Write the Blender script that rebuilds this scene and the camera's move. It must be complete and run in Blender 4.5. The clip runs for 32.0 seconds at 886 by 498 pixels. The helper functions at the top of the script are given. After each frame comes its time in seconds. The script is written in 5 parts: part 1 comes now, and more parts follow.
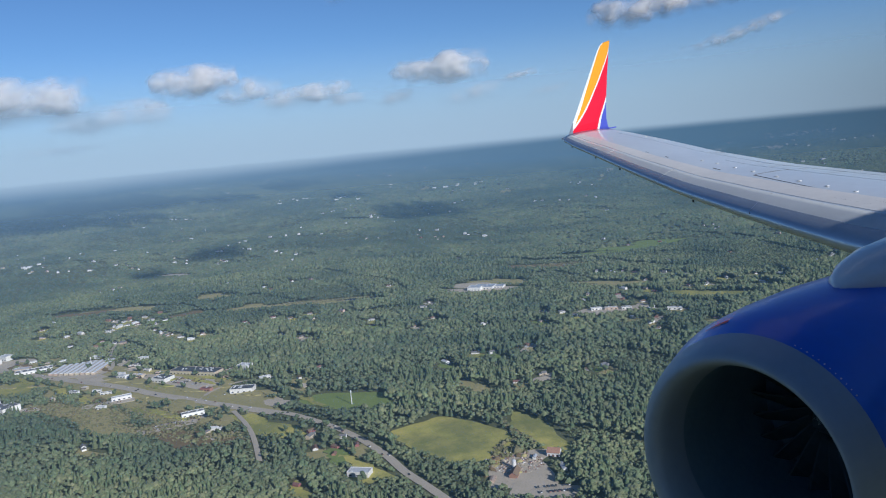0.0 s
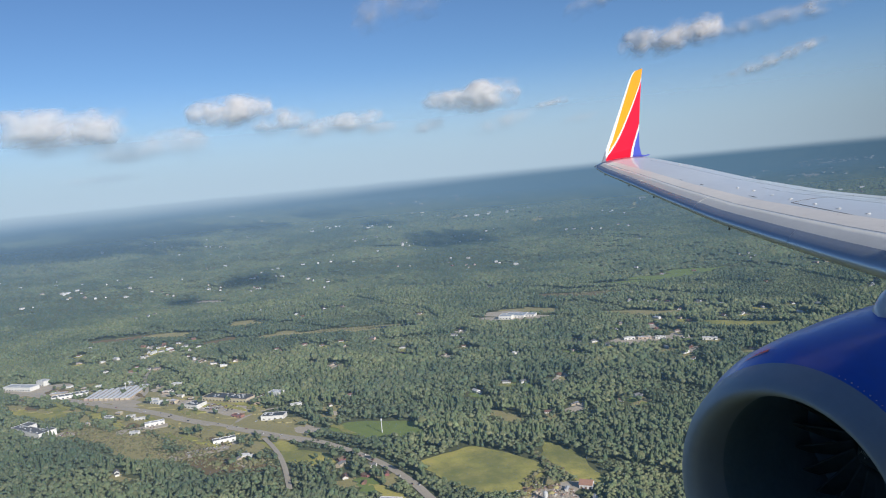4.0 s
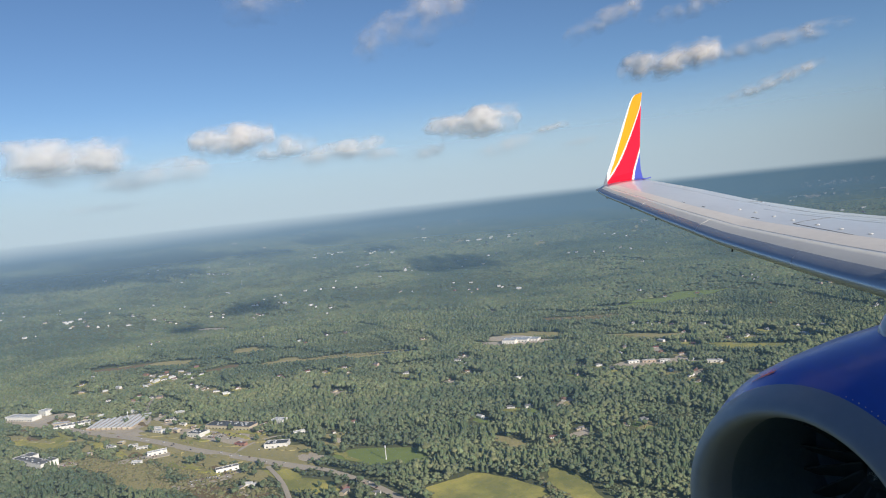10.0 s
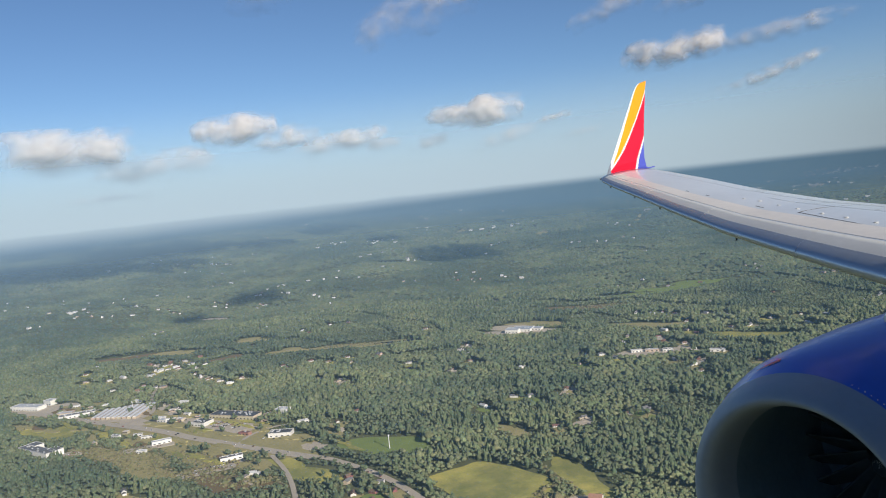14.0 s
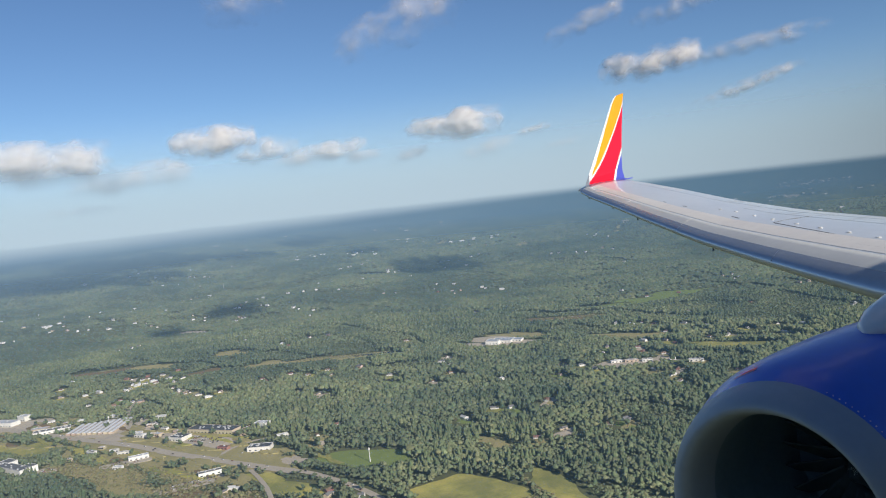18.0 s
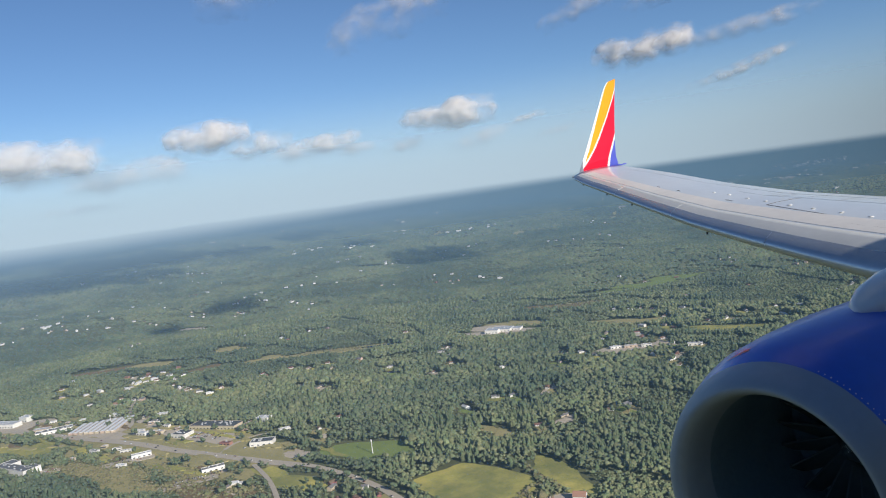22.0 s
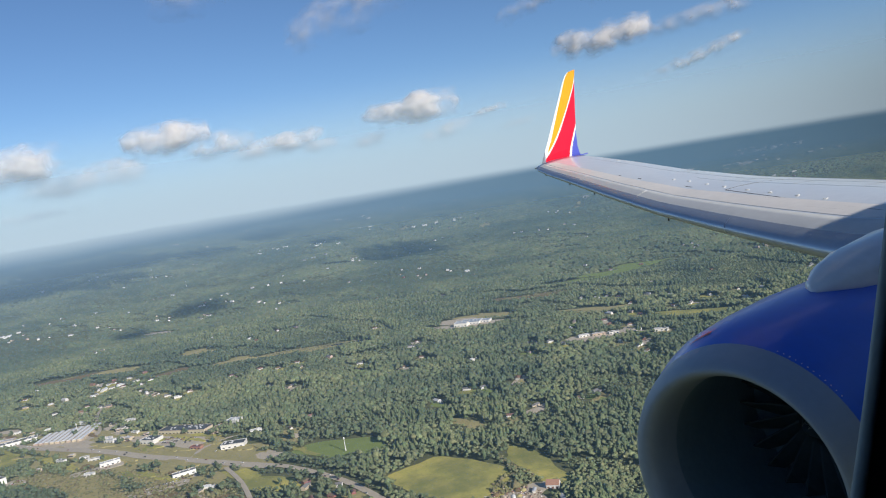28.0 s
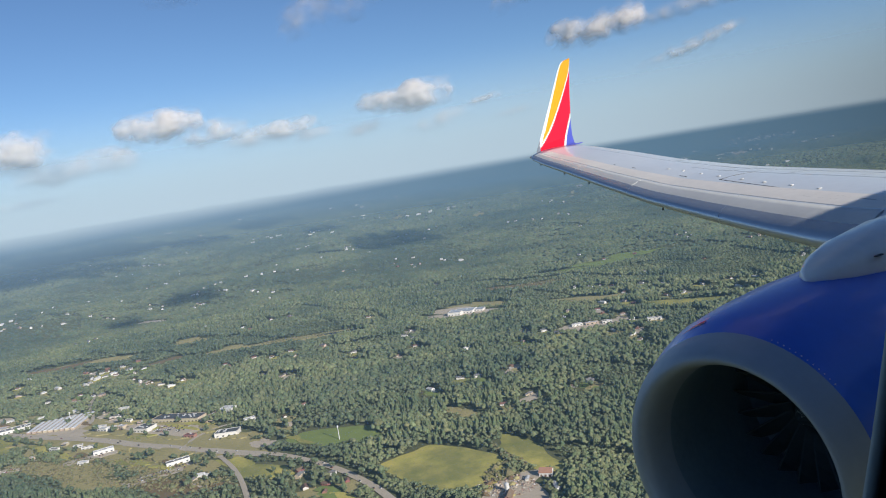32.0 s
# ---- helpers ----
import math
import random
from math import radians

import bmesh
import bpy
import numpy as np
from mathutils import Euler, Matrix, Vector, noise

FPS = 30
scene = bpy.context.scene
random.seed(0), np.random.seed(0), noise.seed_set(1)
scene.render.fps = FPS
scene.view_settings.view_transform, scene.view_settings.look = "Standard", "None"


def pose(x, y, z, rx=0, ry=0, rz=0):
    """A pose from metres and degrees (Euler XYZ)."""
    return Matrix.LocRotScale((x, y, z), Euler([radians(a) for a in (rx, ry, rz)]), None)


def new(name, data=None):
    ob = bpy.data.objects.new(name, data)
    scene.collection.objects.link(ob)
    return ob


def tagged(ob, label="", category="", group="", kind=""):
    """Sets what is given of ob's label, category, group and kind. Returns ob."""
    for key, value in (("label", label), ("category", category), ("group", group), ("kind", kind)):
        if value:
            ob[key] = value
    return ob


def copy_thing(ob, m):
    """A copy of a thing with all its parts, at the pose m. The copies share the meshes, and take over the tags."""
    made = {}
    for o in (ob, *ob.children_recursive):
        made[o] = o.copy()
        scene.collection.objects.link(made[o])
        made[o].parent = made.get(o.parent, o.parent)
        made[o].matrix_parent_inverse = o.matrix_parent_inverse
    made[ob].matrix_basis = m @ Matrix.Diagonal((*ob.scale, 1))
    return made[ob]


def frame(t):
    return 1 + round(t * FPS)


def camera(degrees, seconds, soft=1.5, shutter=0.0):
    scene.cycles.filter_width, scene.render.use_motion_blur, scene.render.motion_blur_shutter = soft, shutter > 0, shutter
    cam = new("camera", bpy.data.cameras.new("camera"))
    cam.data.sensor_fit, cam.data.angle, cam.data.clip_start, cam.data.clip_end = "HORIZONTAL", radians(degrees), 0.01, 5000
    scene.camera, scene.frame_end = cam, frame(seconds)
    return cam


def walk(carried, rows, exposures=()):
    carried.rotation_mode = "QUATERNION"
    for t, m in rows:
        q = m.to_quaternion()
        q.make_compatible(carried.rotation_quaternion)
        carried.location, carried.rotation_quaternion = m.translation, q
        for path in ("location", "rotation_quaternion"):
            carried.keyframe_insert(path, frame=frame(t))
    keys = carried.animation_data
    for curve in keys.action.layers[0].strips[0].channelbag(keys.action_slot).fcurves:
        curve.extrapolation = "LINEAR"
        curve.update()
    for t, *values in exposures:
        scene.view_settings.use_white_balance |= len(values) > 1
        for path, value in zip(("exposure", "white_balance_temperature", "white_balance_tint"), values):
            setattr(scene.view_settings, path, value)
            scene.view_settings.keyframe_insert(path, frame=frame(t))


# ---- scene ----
cam = camera(59.5, 32.0, soft=1.1)
# time, place, Euler angles: the eye behind the cabin window, 380 m over the land
ROWS = [
    (0.0, 0.003, -0.027, 380.020, 81.94, 5.33, -124.38),
    (0.5, 0.002, -0.029, 380.018, 82.03, 4.99, -124.54),
    (1.0, 0.006, -0.028, 380.016, 82.39, 5.15, -124.46),
    (1.5, 0.013, -0.025, 380.015, 82.60, 4.85, -124.23),
    (2.0, 0.020, -0.021, 380.013, 83.18, 4.99, -123.77),
    (2.5, 0.023, -0.020, 380.013, 83.67, 5.00, -123.27),
    (3.0, 0.023, -0.019, 380.012, 84.07, 5.40, -122.86),
    (3.5, 0.023, -0.016, 380.011, 84.23, 5.33, -122.42),
    (4.0, 0.023, -0.013, 380.010, 84.23, 5.42, -122.06),
    (4.5, 0.021, -0.012, 380.009, 84.07, 5.59, -122.05),
    (6.5, 0.018, 0.001, 380.004, 84.38, 6.34, -122.45),
    (7.0, 0.015, 0.003, 380.003, 84.33, 6.36, -122.50),
    (7.5, 0.013, 0.004, 380.003, 84.46, 6.16, -122.50),
    (8.0, 0.013, 0.007, 380.004, 85.11, 6.61, -122.32),
    (8.5, 0.013, 0.007, 380.006, 85.75, 6.92, -122.05),
    (9.0, 0.012, 0.007, 380.008, 86.02, 6.72, -121.82),
    (9.5, 0.010, 0.007, 380.009, 86.14, 6.40, -121.83),
    (10.0, 0.012, 0.009, 380.009, 86.08, 6.03, -121.93),
    (10.5, 0.018, 0.013, 380.010, 86.40, 5.91, -122.06),
    (11.0, 0.023, 0.017, 380.008, 86.75, 6.53, -122.38),
    (11.5, 0.025, 0.018, 380.007, 86.85, 6.81, -122.61),
    (12.0, 0.026, 0.018, 380.008, 87.00, 6.80, -122.48),
    (12.5, 0.025, 0.017, 380.008, 86.67, 6.61, -122.39),
    (13.0, 0.026, 0.018, 380.007, 85.97, 6.29, -122.27),
    (13.5, 0.026, 0.017, 380.007, 85.40, 5.78, -121.95),
    (14.0, 0.027, 0.019, 380.006, 85.34, 6.15, -121.73),
    (14.5, 0.027, 0.019, 380.006, 85.60, 6.43, -121.84),
    (16.5, 0.021, 0.015, 380.003, 86.00, 6.30, -122.83),
    (17.0, 0.019, 0.014, 380.002, 85.88, 6.19, -122.99),
    (17.5, 0.018, 0.015, 380.000, 85.82, 6.18, -123.19),
    (18.0, 0.018, 0.015, 379.999, 86.04, 6.26, -123.22),
    (18.5, 0.017, 0.013, 379.999, 86.14, 6.11, -123.03),
    (19.0, 0.016, 0.012, 379.999, 86.15, 6.32, -122.90),
    (19.5, 0.011, 0.007, 380.000, 85.85, 6.29, -122.75),
    (20.0, 0.003, 0.002, 380.000, 85.34, 6.05, -122.66),
    (20.5, -0.004, -0.001, 379.997, 85.39, 6.77, -122.73),
    (21.0, -0.011, -0.002, 379.992, 85.42, 7.26, -123.12),
    (21.5, -0.017, -0.003, 379.989, 85.34, 7.27, -123.37),
    (22.0, -0.021, -0.004, 379.989, 85.30, 7.67, -123.54),
    (22.5, -0.021, -0.002, 379.988, 85.19, 8.21, -123.53),
    (23.0, -0.021, -0.001, 379.988, 85.28, 8.49, -123.46),
    (23.5, -0.022, -0.002, 379.989, 85.17, 8.25, -123.46),
    (24.0, -0.022, -0.001, 379.990, 85.09, 8.27, -123.60),
    (24.5, -0.023, -0.002, 379.991, 84.95, 8.21, -123.93),
    (25.0, -0.024, -0.002, 379.991, 84.86, 8.08, -124.54),
    (25.5, -0.027, -0.003, 379.989, 84.84, 8.10, -125.19),
    (27.5, -0.047, -0.012, 379.980, 84.81, 9.44, -126.23),
    (28.0, -0.045, -0.012, 379.983, 84.49, 9.29, -126.18),
    (28.5, -0.042, -0.011, 379.985, 84.76, 9.45, -126.27),
    (29.0, -0.040, -0.010, 379.986, 84.64, 9.13, -126.38),
    (29.5, -0.041, -0.011, 379.986, 84.37, 9.09, -126.48),
    (30.0, -0.039, -0.008, 379.986, 84.18, 9.29, -126.48),
    (30.5, -0.035, -0.005, 379.988, 84.20, 9.16, -126.41),
    (31.0, -0.032, -0.001, 379.988, 84.07, 8.81, -126.34),
    (31.5, -0.034, 0.001, 379.986, 83.83, 8.98, -126.39),
    (32.0, -0.036, 0.001, 379.984, 83.61, 9.14, -126.63),
]
walk(cam, [(t, pose(x, y, z, rx, ry, rz)) for t, x, y, z, rx, ry, rz in ROWS],
     exposures=[(0.0, -0.14, 5450, 10), (2.0, -0.05, 5650, 10), (4.0, 0.05, 5950, 10), (7.0, 0.10, 6270, 10), (12.0, 0.11, 6400, 10), (18.0, 0.11, 6290, 10), (22.0, 0.12, 6200, 10), (32.0, 0.14, 6190, 10)])
EYE = 380.0
AIRCRAFT = pose(-1.578, -4.559, 379.879, 1.500, -0.050, 0.023)

# ---- light: low sun to port, clear sky ----
SUN_EL, SUN_AZ = 23.0, -92.0          # azimuth clockwise from +y
sun_dir = Vector((math.sin(radians(SUN_AZ)) * math.cos(radians(SUN_EL)),
                  math.cos(radians(SUN_AZ)) * math.cos(radians(SUN_EL)), math.sin(radians(SUN_EL))))
sun_data = bpy.data.lights.new("sun", "SUN")
sun_data.energy, sun_data.angle, sun_data.color = 5.0, radians(0.53), (1.0, 0.90, 0.76)
sun = new("sun", sun_data)
sun.rotation_euler = sun_dir.to_track_quat("Z", "Y").to_euler()
world = bpy.data.worlds.new("sky")
scene.world = world
world.use_nodes = True
wt = world.node_tree
sky = wt.nodes.new("ShaderNodeTexSky")
sky.sky_type, sky.sun_disc = "NISHITA", False
sky.sun_elevation, sky.sun_rotation = radians(SUN_EL), radians(SUN_AZ)
sky.air_density, sky.dust_density, sky.ozone_density, sky.altitude = 0.8, 0.0, 4.3, 400
wt.nodes["Background"].inputs["Strength"].default_value = 0.083
wt.links.new(sky.outputs["Color"], wt.nodes["Background"].inputs["Color"])


# ---- materials ----
def material(name, base, second=None, rough=0.6, metal=0.0, scale=1.0, fine=8.0, amount=0.5, bump=0.0, per=None, coat=0.0, specular=0.5, broad=0.0, soft_top=0.0):
    """Two-scale procedural surface: base and second colour mixed by coarse and fine noise; per: 'island' or 'object' adds a random shade."""
    m = bpy.data.materials.new(name)
    m.use_nodes = True
    nt = m.node_tree
    b = nt.nodes["Principled BSDF"]
    second = second or tuple(c * 0.75 for c in base)
    co = nt.nodes.new("ShaderNodeTexCoord")
    n1, n2 = nt.nodes.new("ShaderNodeTexNoise"), nt.nodes.new("ShaderNodeTexNoise")
    n1.inputs["Scale"].default_value, n2.inputs["Scale"].default_value = scale, scale * fine
    n1.inputs["Detail"].default_value, n2.inputs["Detail"].default_value = 4.0, 5.0
    for n in (n1, n2):
        nt.links.new(co.outputs["Object"], n.inputs["Vector"])
    add = nt.nodes.new("ShaderNodeMath")
    add.operation = "ADD"
    nt.links.new(n1.outputs["Fac"], add.inputs[0])
    nt.links.new(n2.outputs["Fac"], add.inputs[1])
    ramp = nt.nodes.new("ShaderNodeMapRange")
    ramp.inputs["From Min"].default_value, ramp.inputs["From Max"].default_value = 1.0 - amount * 0.5, 1.0 + amount * 0.5
    nt.links.new(add.outputs[0], ramp.inputs["Value"])
    mix = nt.nodes.new("ShaderNodeMix")
    mix.data_type = "RGBA"
    mix.inputs["A"].default_value, mix.inputs["B"].default_value = (*base, 1), (*second, 1)
    nt.links.new(ramp.outputs["Result"], mix.inputs["Factor"])
    out = mix.outputs["Result"]
    if per:
        src = nt.nodes.new("ShaderNodeNewGeometry").outputs["Random Per Island"] if per == "island" else nt.nodes.new("ShaderNodeObjectInfo").outputs["Random"]
        hsv = nt.nodes.new("ShaderNodeHueSaturation")
        for key, lo, hi in (("Value", 0.86, 1.15), ("Hue", 0.455, 0.525)):
            mr = nt.nodes.new("ShaderNodeMapRange")
            mr.inputs["To Min"].default_value, mr.inputs["To Max"].default_value = lo, hi
            if key == "Hue":
                fr = nt.nodes.new("ShaderNodeMath")
                fr.operation = "FRACT"
                ml = nt.nodes.new("ShaderNodeMath")
                ml.operation, ml.inputs[1].default_value = "MULTIPLY", 7.31
                nt.links.new(src, ml.inputs[0])
                nt.links.new(ml.outputs[0], fr.inputs[0])
                nt.links.new(fr.outputs[0], mr.inputs["Value"])
            else:
                nt.links.new(src, mr.inputs["Value"])
            nt.links.new(mr.outputs["Result"], hsv.inputs[key])
        nt.links.new(out, hsv.inputs["Color"])
        out = hsv.outputs["Color"]
    if broad:
        n3, br, ml = nt.nodes.new("ShaderNodeTexNoise"), nt.nodes.new("ShaderNodeMapRange"), nt.nodes.new("ShaderNodeVectorMath")
        n3.inputs["Scale"].default_value, n3.inputs["Detail"].default_value, n3.inputs["Roughness"].default_value = broad, 4.0, 0.65
        nt.links.new(co.outputs["Object"], n3.inputs["Vector"])
        for key, value in (("From Min", 0.42), ("From Max", 0.59)):
            br.inputs[key].default_value = value
        n4, av, sh = nt.nodes.new("ShaderNodeTexNoise"), nt.nodes.new("ShaderNodeMath"), nt.nodes.new("ShaderNodeMix")
        n4.inputs["Scale"].default_value, n4.inputs["Detail"].default_value = broad * 0.3, 3.0
        nt.links.new(co.outputs["Object"], n4.inputs["Vector"])
        av.operation, av.inputs[2].default_value = "MULTIPLY_ADD", 0.0
        av.inputs[1].default_value = 0.5
        nt.links.new(n3.outputs["Fac"], av.inputs[0])
        half = nt.nodes.new("ShaderNodeMath")
        half.operation, half.inputs[1].default_value = "MULTIPLY", 0.5
        nt.links.new(n4.outputs["Fac"], half.inputs[0])
        nt.links.new(half.outputs[0], av.inputs[2])
        nt.links.new(av.outputs[0], br.inputs["Value"])
        sh.data_type = "RGBA"
        sh.inputs["A"].default_value, sh.inputs["B"].default_value = (0.68, 0.75, 0.80, 1), (1.30, 1.26, 1.10, 1)
        nt.links.new(br.outputs["Result"], sh.inputs["Factor"])
        ml.operation = "MULTIPLY"
        nt.links.new(out, ml.inputs[0])
        nt.links.new(sh.outputs["Result"], ml.inputs[1])
        out = ml.outputs[0]
    nt.links.new(out, b.inputs["Base Color"])
    b.inputs["Roughness"].default_value, b.inputs["Metallic"].default_value = rough, metal
    b.inputs["Coat Weight"].default_value = coat
    b.inputs["Coat Roughness"].default_value = 0.08
    b.inputs["Specular IOR Level"].default_value = specular
    if bump:
        bp = nt.nodes.new("ShaderNodeBump")
        bp.inputs["Strength"].default_value, bp.inputs["Distance"].default_value = 0.6, bump
        nt.links.new(n2.outputs["Fac"], bp.inputs["Height"])
        if soft_top:                # leaves of a crown lie flatter than its outline
            lean, unit = nt.nodes.new("ShaderNodeVectorMath"), nt.nodes.new("ShaderNodeVectorMath")
            lean.operation, unit.operation = "ADD", "NORMALIZE"
            lean.inputs[1].default_value = (0.0, 0.0, soft_top)
            nt.links.new(nt.nodes.new("ShaderNodeNewGeometry").outputs["Normal"], lean.inputs[0])
            nt.links.new(lean.outputs[0], unit.inputs[0])
            nt.links.new(unit.outputs[0], bp.inputs["Normal"])
        nt.links.new(bp.outputs["Normal"], b.inputs["Normal"])
    return m


wing_grey = material("wing_grey_paint", (0.71, 0.75, 0.78), (0.64, 0.68, 0.71), rough=0.4, scale=0.6, fine=9, amount=0.7, coat=0.4)
slat_metal = material("slat_bare_metal", (0.47, 0.51, 0.56), (0.41, 0.445, 0.495), rough=0.27, metal=0.6, scale=0.8, fine=10, amount=0.7)
lip_metal = material("satin_lip_metal", (0.33, 0.385, 0.45), (0.285, 0.335, 0.395), rough=0.5, metal=0.15, scale=1.2, fine=12, amount=0.8)
slat_upper = material("pale_slat_skin", (0.58, 0.595, 0.59), (0.51, 0.525, 0.525), rough=0.42, metal=0.1, scale=0.8, fine=10, amount=0.7)
slat_paint = material("warm_grey_paint", (0.78, 0.755, 0.71), (0.67, 0.65, 0.62), rough=0.45, scale=0.9, fine=7, amount=0.8)
white_paint = material("white_paint", (0.78, 0.78, 0.78), (0.70, 0.70, 0.69), rough=0.3, scale=0.9, fine=9, coat=0.3)
blue_paint = material("deep_blue_paint", (0.016, 0.125, 0.66), (0.014, 0.110, 0.60), rough=0.34, scale=0.8, fine=9, coat=0.3)
yellow_paint = material("yellow_paint", (0.86, 0.35, 0.001), (0.82, 0.33, 0.001), rough=0.3, scale=1.5, coat=0.3)
red_paint = material("red_paint", (0.74, 0.006, 0.028), (0.69, 0.005, 0.025), rough=0.3, scale=1.5, coat=0.3)
mark_red = material("warning_red_paint", (0.92, 0.17, 0.13), (0.85, 0.14, 0.11), rough=0.4, scale=1.5)
winglet_blue = material("winglet_blue_paint", (0.085, 0.105, 0.50), (0.075, 0.095, 0.45), rough=0.3, scale=1.5, coat=0.3)
dark_duct = material("dark_acoustic_liner", (0.19, 0.275, 0.34), (0.16, 0.235, 0.295), rough=0.55, scale=3)
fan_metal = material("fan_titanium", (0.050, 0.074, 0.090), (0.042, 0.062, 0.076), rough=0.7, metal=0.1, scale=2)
seam_dark = material("dark_sealant", (0.05, 0.05, 0.055), (0.07, 0.07, 0.07), rough=0.7, scale=3)
cabin_wall = material("cabin_lining", (0.25, 0.25, 0.26), (0.2, 0.2, 0.21), rough=0.8, scale=3)
trim_dark = material("dark_window_trim", (0.07, 0.085, 0.09), (0.06, 0.072, 0.078), rough=0.7, scale=6)
trim_lip = material("grey_window_seal", (0.24, 0.29, 0.30), (0.20, 0.24, 0.25), rough=0.5, scale=9)
forest_floor = material("forest_floor", (0.110, 0.125, 0.062), (0.165, 0.170, 0.090), rough=0.95, scale=0.012, fine=14, amount=0.6, bump=2.0, specular=0.1)
leaf_green = material("broadleaf_foliage", (0.134, 0.178, 0.098), (0.262, 0.300, 0.176), rough=0.85, scale=0.14, fine=6.0, amount=0.42, per="island", bump=1.1, specular=0.12, broad=0.006, soft_top=2.0)
pine_green = material("conifer_foliage", (0.104, 0.146, 0.082), (0.172, 0.208, 0.116), rough=0.85, scale=0.3, fine=4, amount=0.9, per="island", bump=0.5, specular=0.1, broad=0.006, soft_top=0.8)
bush_green = material("olive_scrub_foliage", (0.21, 0.215, 0.10), (0.33, 0.315, 0.165), rough=0.85, scale=0.14, fine=6.0, amount=0.42, per="island", bump=1.1, specular=0.12, soft_top=2.0)
bark = material("tree_bark", (0.12, 0.09, 0.065), (0.08, 0.06, 0.045), rough=0.9, scale=1.5)
lawn_green = material("mown_lawn", (0.25, 0.31, 0.10), (0.20, 0.26, 0.08), rough=0.95, scale=0.06, fine=10, amount=0.7, bump=0.3, specular=0.1)
meadow_green = material("mown_meadow", (0.50, 0.43, 0.15), (0.31, 0.32, 0.10), rough=0.95, scale=0.045, fine=10, amount=0.8, bump=0.3, specular=0.1, broad=0.02)
dry_grass = material("dry_grass", (0.45, 0.385, 0.19), (0.31, 0.29, 0.13), rough=0.95, scale=0.03, fine=9, amount=0.8, bump=0.3, specular=0.1)
scrub = material("brown_scrub", (0.26, 0.18, 0.105), (0.19, 0.155, 0.08), rough=0.95, scale=0.05, fine=7, amount=0.7, bump=0.5, specular=0.1)
bare_earth = material("bare_earth", (0.60, 0.52, 0.41), (0.46, 0.40, 0.31), rough=0.95, scale=0.06, fine=8, amount=0.8, bump=0.2, specular=0.1)
asphalt = material("pale_worn_asphalt", (0.54, 0.475, 0.375), (0.45, 0.395, 0.315), rough=0.9, scale=0.05, fine=10, amount=0.8, specular=0.2)
pond_water = material("pond_water", (0.012, 0.018, 0.02), (0.02, 0.024, 0.022), rough=0.12, scale=0.05, specular=0.5)
siding_white = material("white_siding", (0.75, 0.74, 0.70), (0.66, 0.65, 0.62), rough=0.7, scale=0.4, per="object")
siding_tan = material("tan_siding", (0.52, 0.44, 0.33), (0.45, 0.38, 0.28), rough=0.7, scale=0.4, per="object")
siding_red = material("brick_red_siding", (0.32, 0.17, 0.125), (0.26, 0.14, 0.10), rough=0.75, scale=0.5, per="object")
roof_grey = material("grey_shingles", (0.20, 0.20, 0.205), (0.14, 0.14, 0.145), rough=0.85, scale=0.5, fine=9, per="object")
roof_brown = material("brown_shingles", (0.23, 0.15, 0.11), (0.17, 0.11, 0.08), rough=0.85, scale=0.5, fine=9, per="object")
roof_red = material("red_tile_roof", (0.42, 0.23, 0.165), (0.35, 0.19, 0.14), rough=0.85, scale=0.5, fine=9, per="object")
roof_blue = material("blue_grey_membrane_roof", (0.46, 0.50, 0.56), (0.38, 0.42, 0.48), rough=0.6, scale=0.1, fine=9)
roof_dark = material("dark_membrane_roof", (0.07, 0.075, 0.085), (0.10, 0.105, 0.115), rough=0.7, scale=0.15, fine=9)
roof_pale = material("pale_membrane_roof", (0.62, 0.63, 0.64), (0.5, 0.51, 0.52), rough=0.6, scale=0.1, fine=9)
glass_dark = material("window_glass", (0.03, 0.035, 0.045), (0.04, 0.045, 0.055), rough=0.08, scale=1)


# ---- mesh helpers ----
def mesh_from(name, verts, faces, mats, smooth=False, index=None):
    me = bpy.data.meshes.new(name)
    me.from_pydata([tuple(v) for v in verts], [], [tuple(f) for f in faces])
    for m in (mats if isinstance(mats, (list, tuple)) else [mats]):
        me.materials.append(m)
    if index is not None:
        me.polygons.foreach_set("material_index", np.array(index, dtype=np.int32))
    if smooth:
        me.polygons.foreach_set("use_smooth", np.ones(len(me.polygons), dtype=bool))
    me.update()
    return me


def put(name, me, parent=None, label=""):
    ob = new(name, me)
    ob.parent = parent
    if label:
        tagged(ob, label)
    return ob


def part(name, bm, mat, parent, label="", smooth=False):
    """Links a bmesh as one mesh object under a thing or part."""
    me = bpy.data.meshes.new(name)
    bm.to_mesh(me)
    bm.free()
    me.materials.append(mat)
    if smooth:
        me.polygons.foreach_set("use_smooth", np.ones(len(me.polygons), dtype=bool))
    return put(name, me, parent, label)


def box_bm(sx, sy, sz, at=(0, 0, 0), bevel=0.0):
    bm = bmesh.new()
    bmesh.ops.create_cube(bm, size=1.0, matrix=Matrix.Translation(at) @ Matrix.Diagonal((sx, sy, sz, 1)))
    if bevel:
        bmesh.ops.bevel(bm, geom=bm.edges[:], offset=bevel, segments=1, affect="EDGES")
    return bm


def loft(rings, closed=True, caps=True):
    """Verts and faces through rings of equal length."""
    n, verts, faces = len(rings[0]), [v for r in rings for v in r], []
    for i in range(len(rings) - 1):
        for j in range(n if closed else n - 1):
            k = (j + 1) % n
            faces.append((i * n + j, i * n + k, (i + 1) * n + k, (i + 1) * n + j))
    if caps:
        faces.append(tuple(range(n - 1, -1, -1)))
        faces.append(tuple((len(rings) - 1) * n + j for j in range(n)))
    return verts, faces


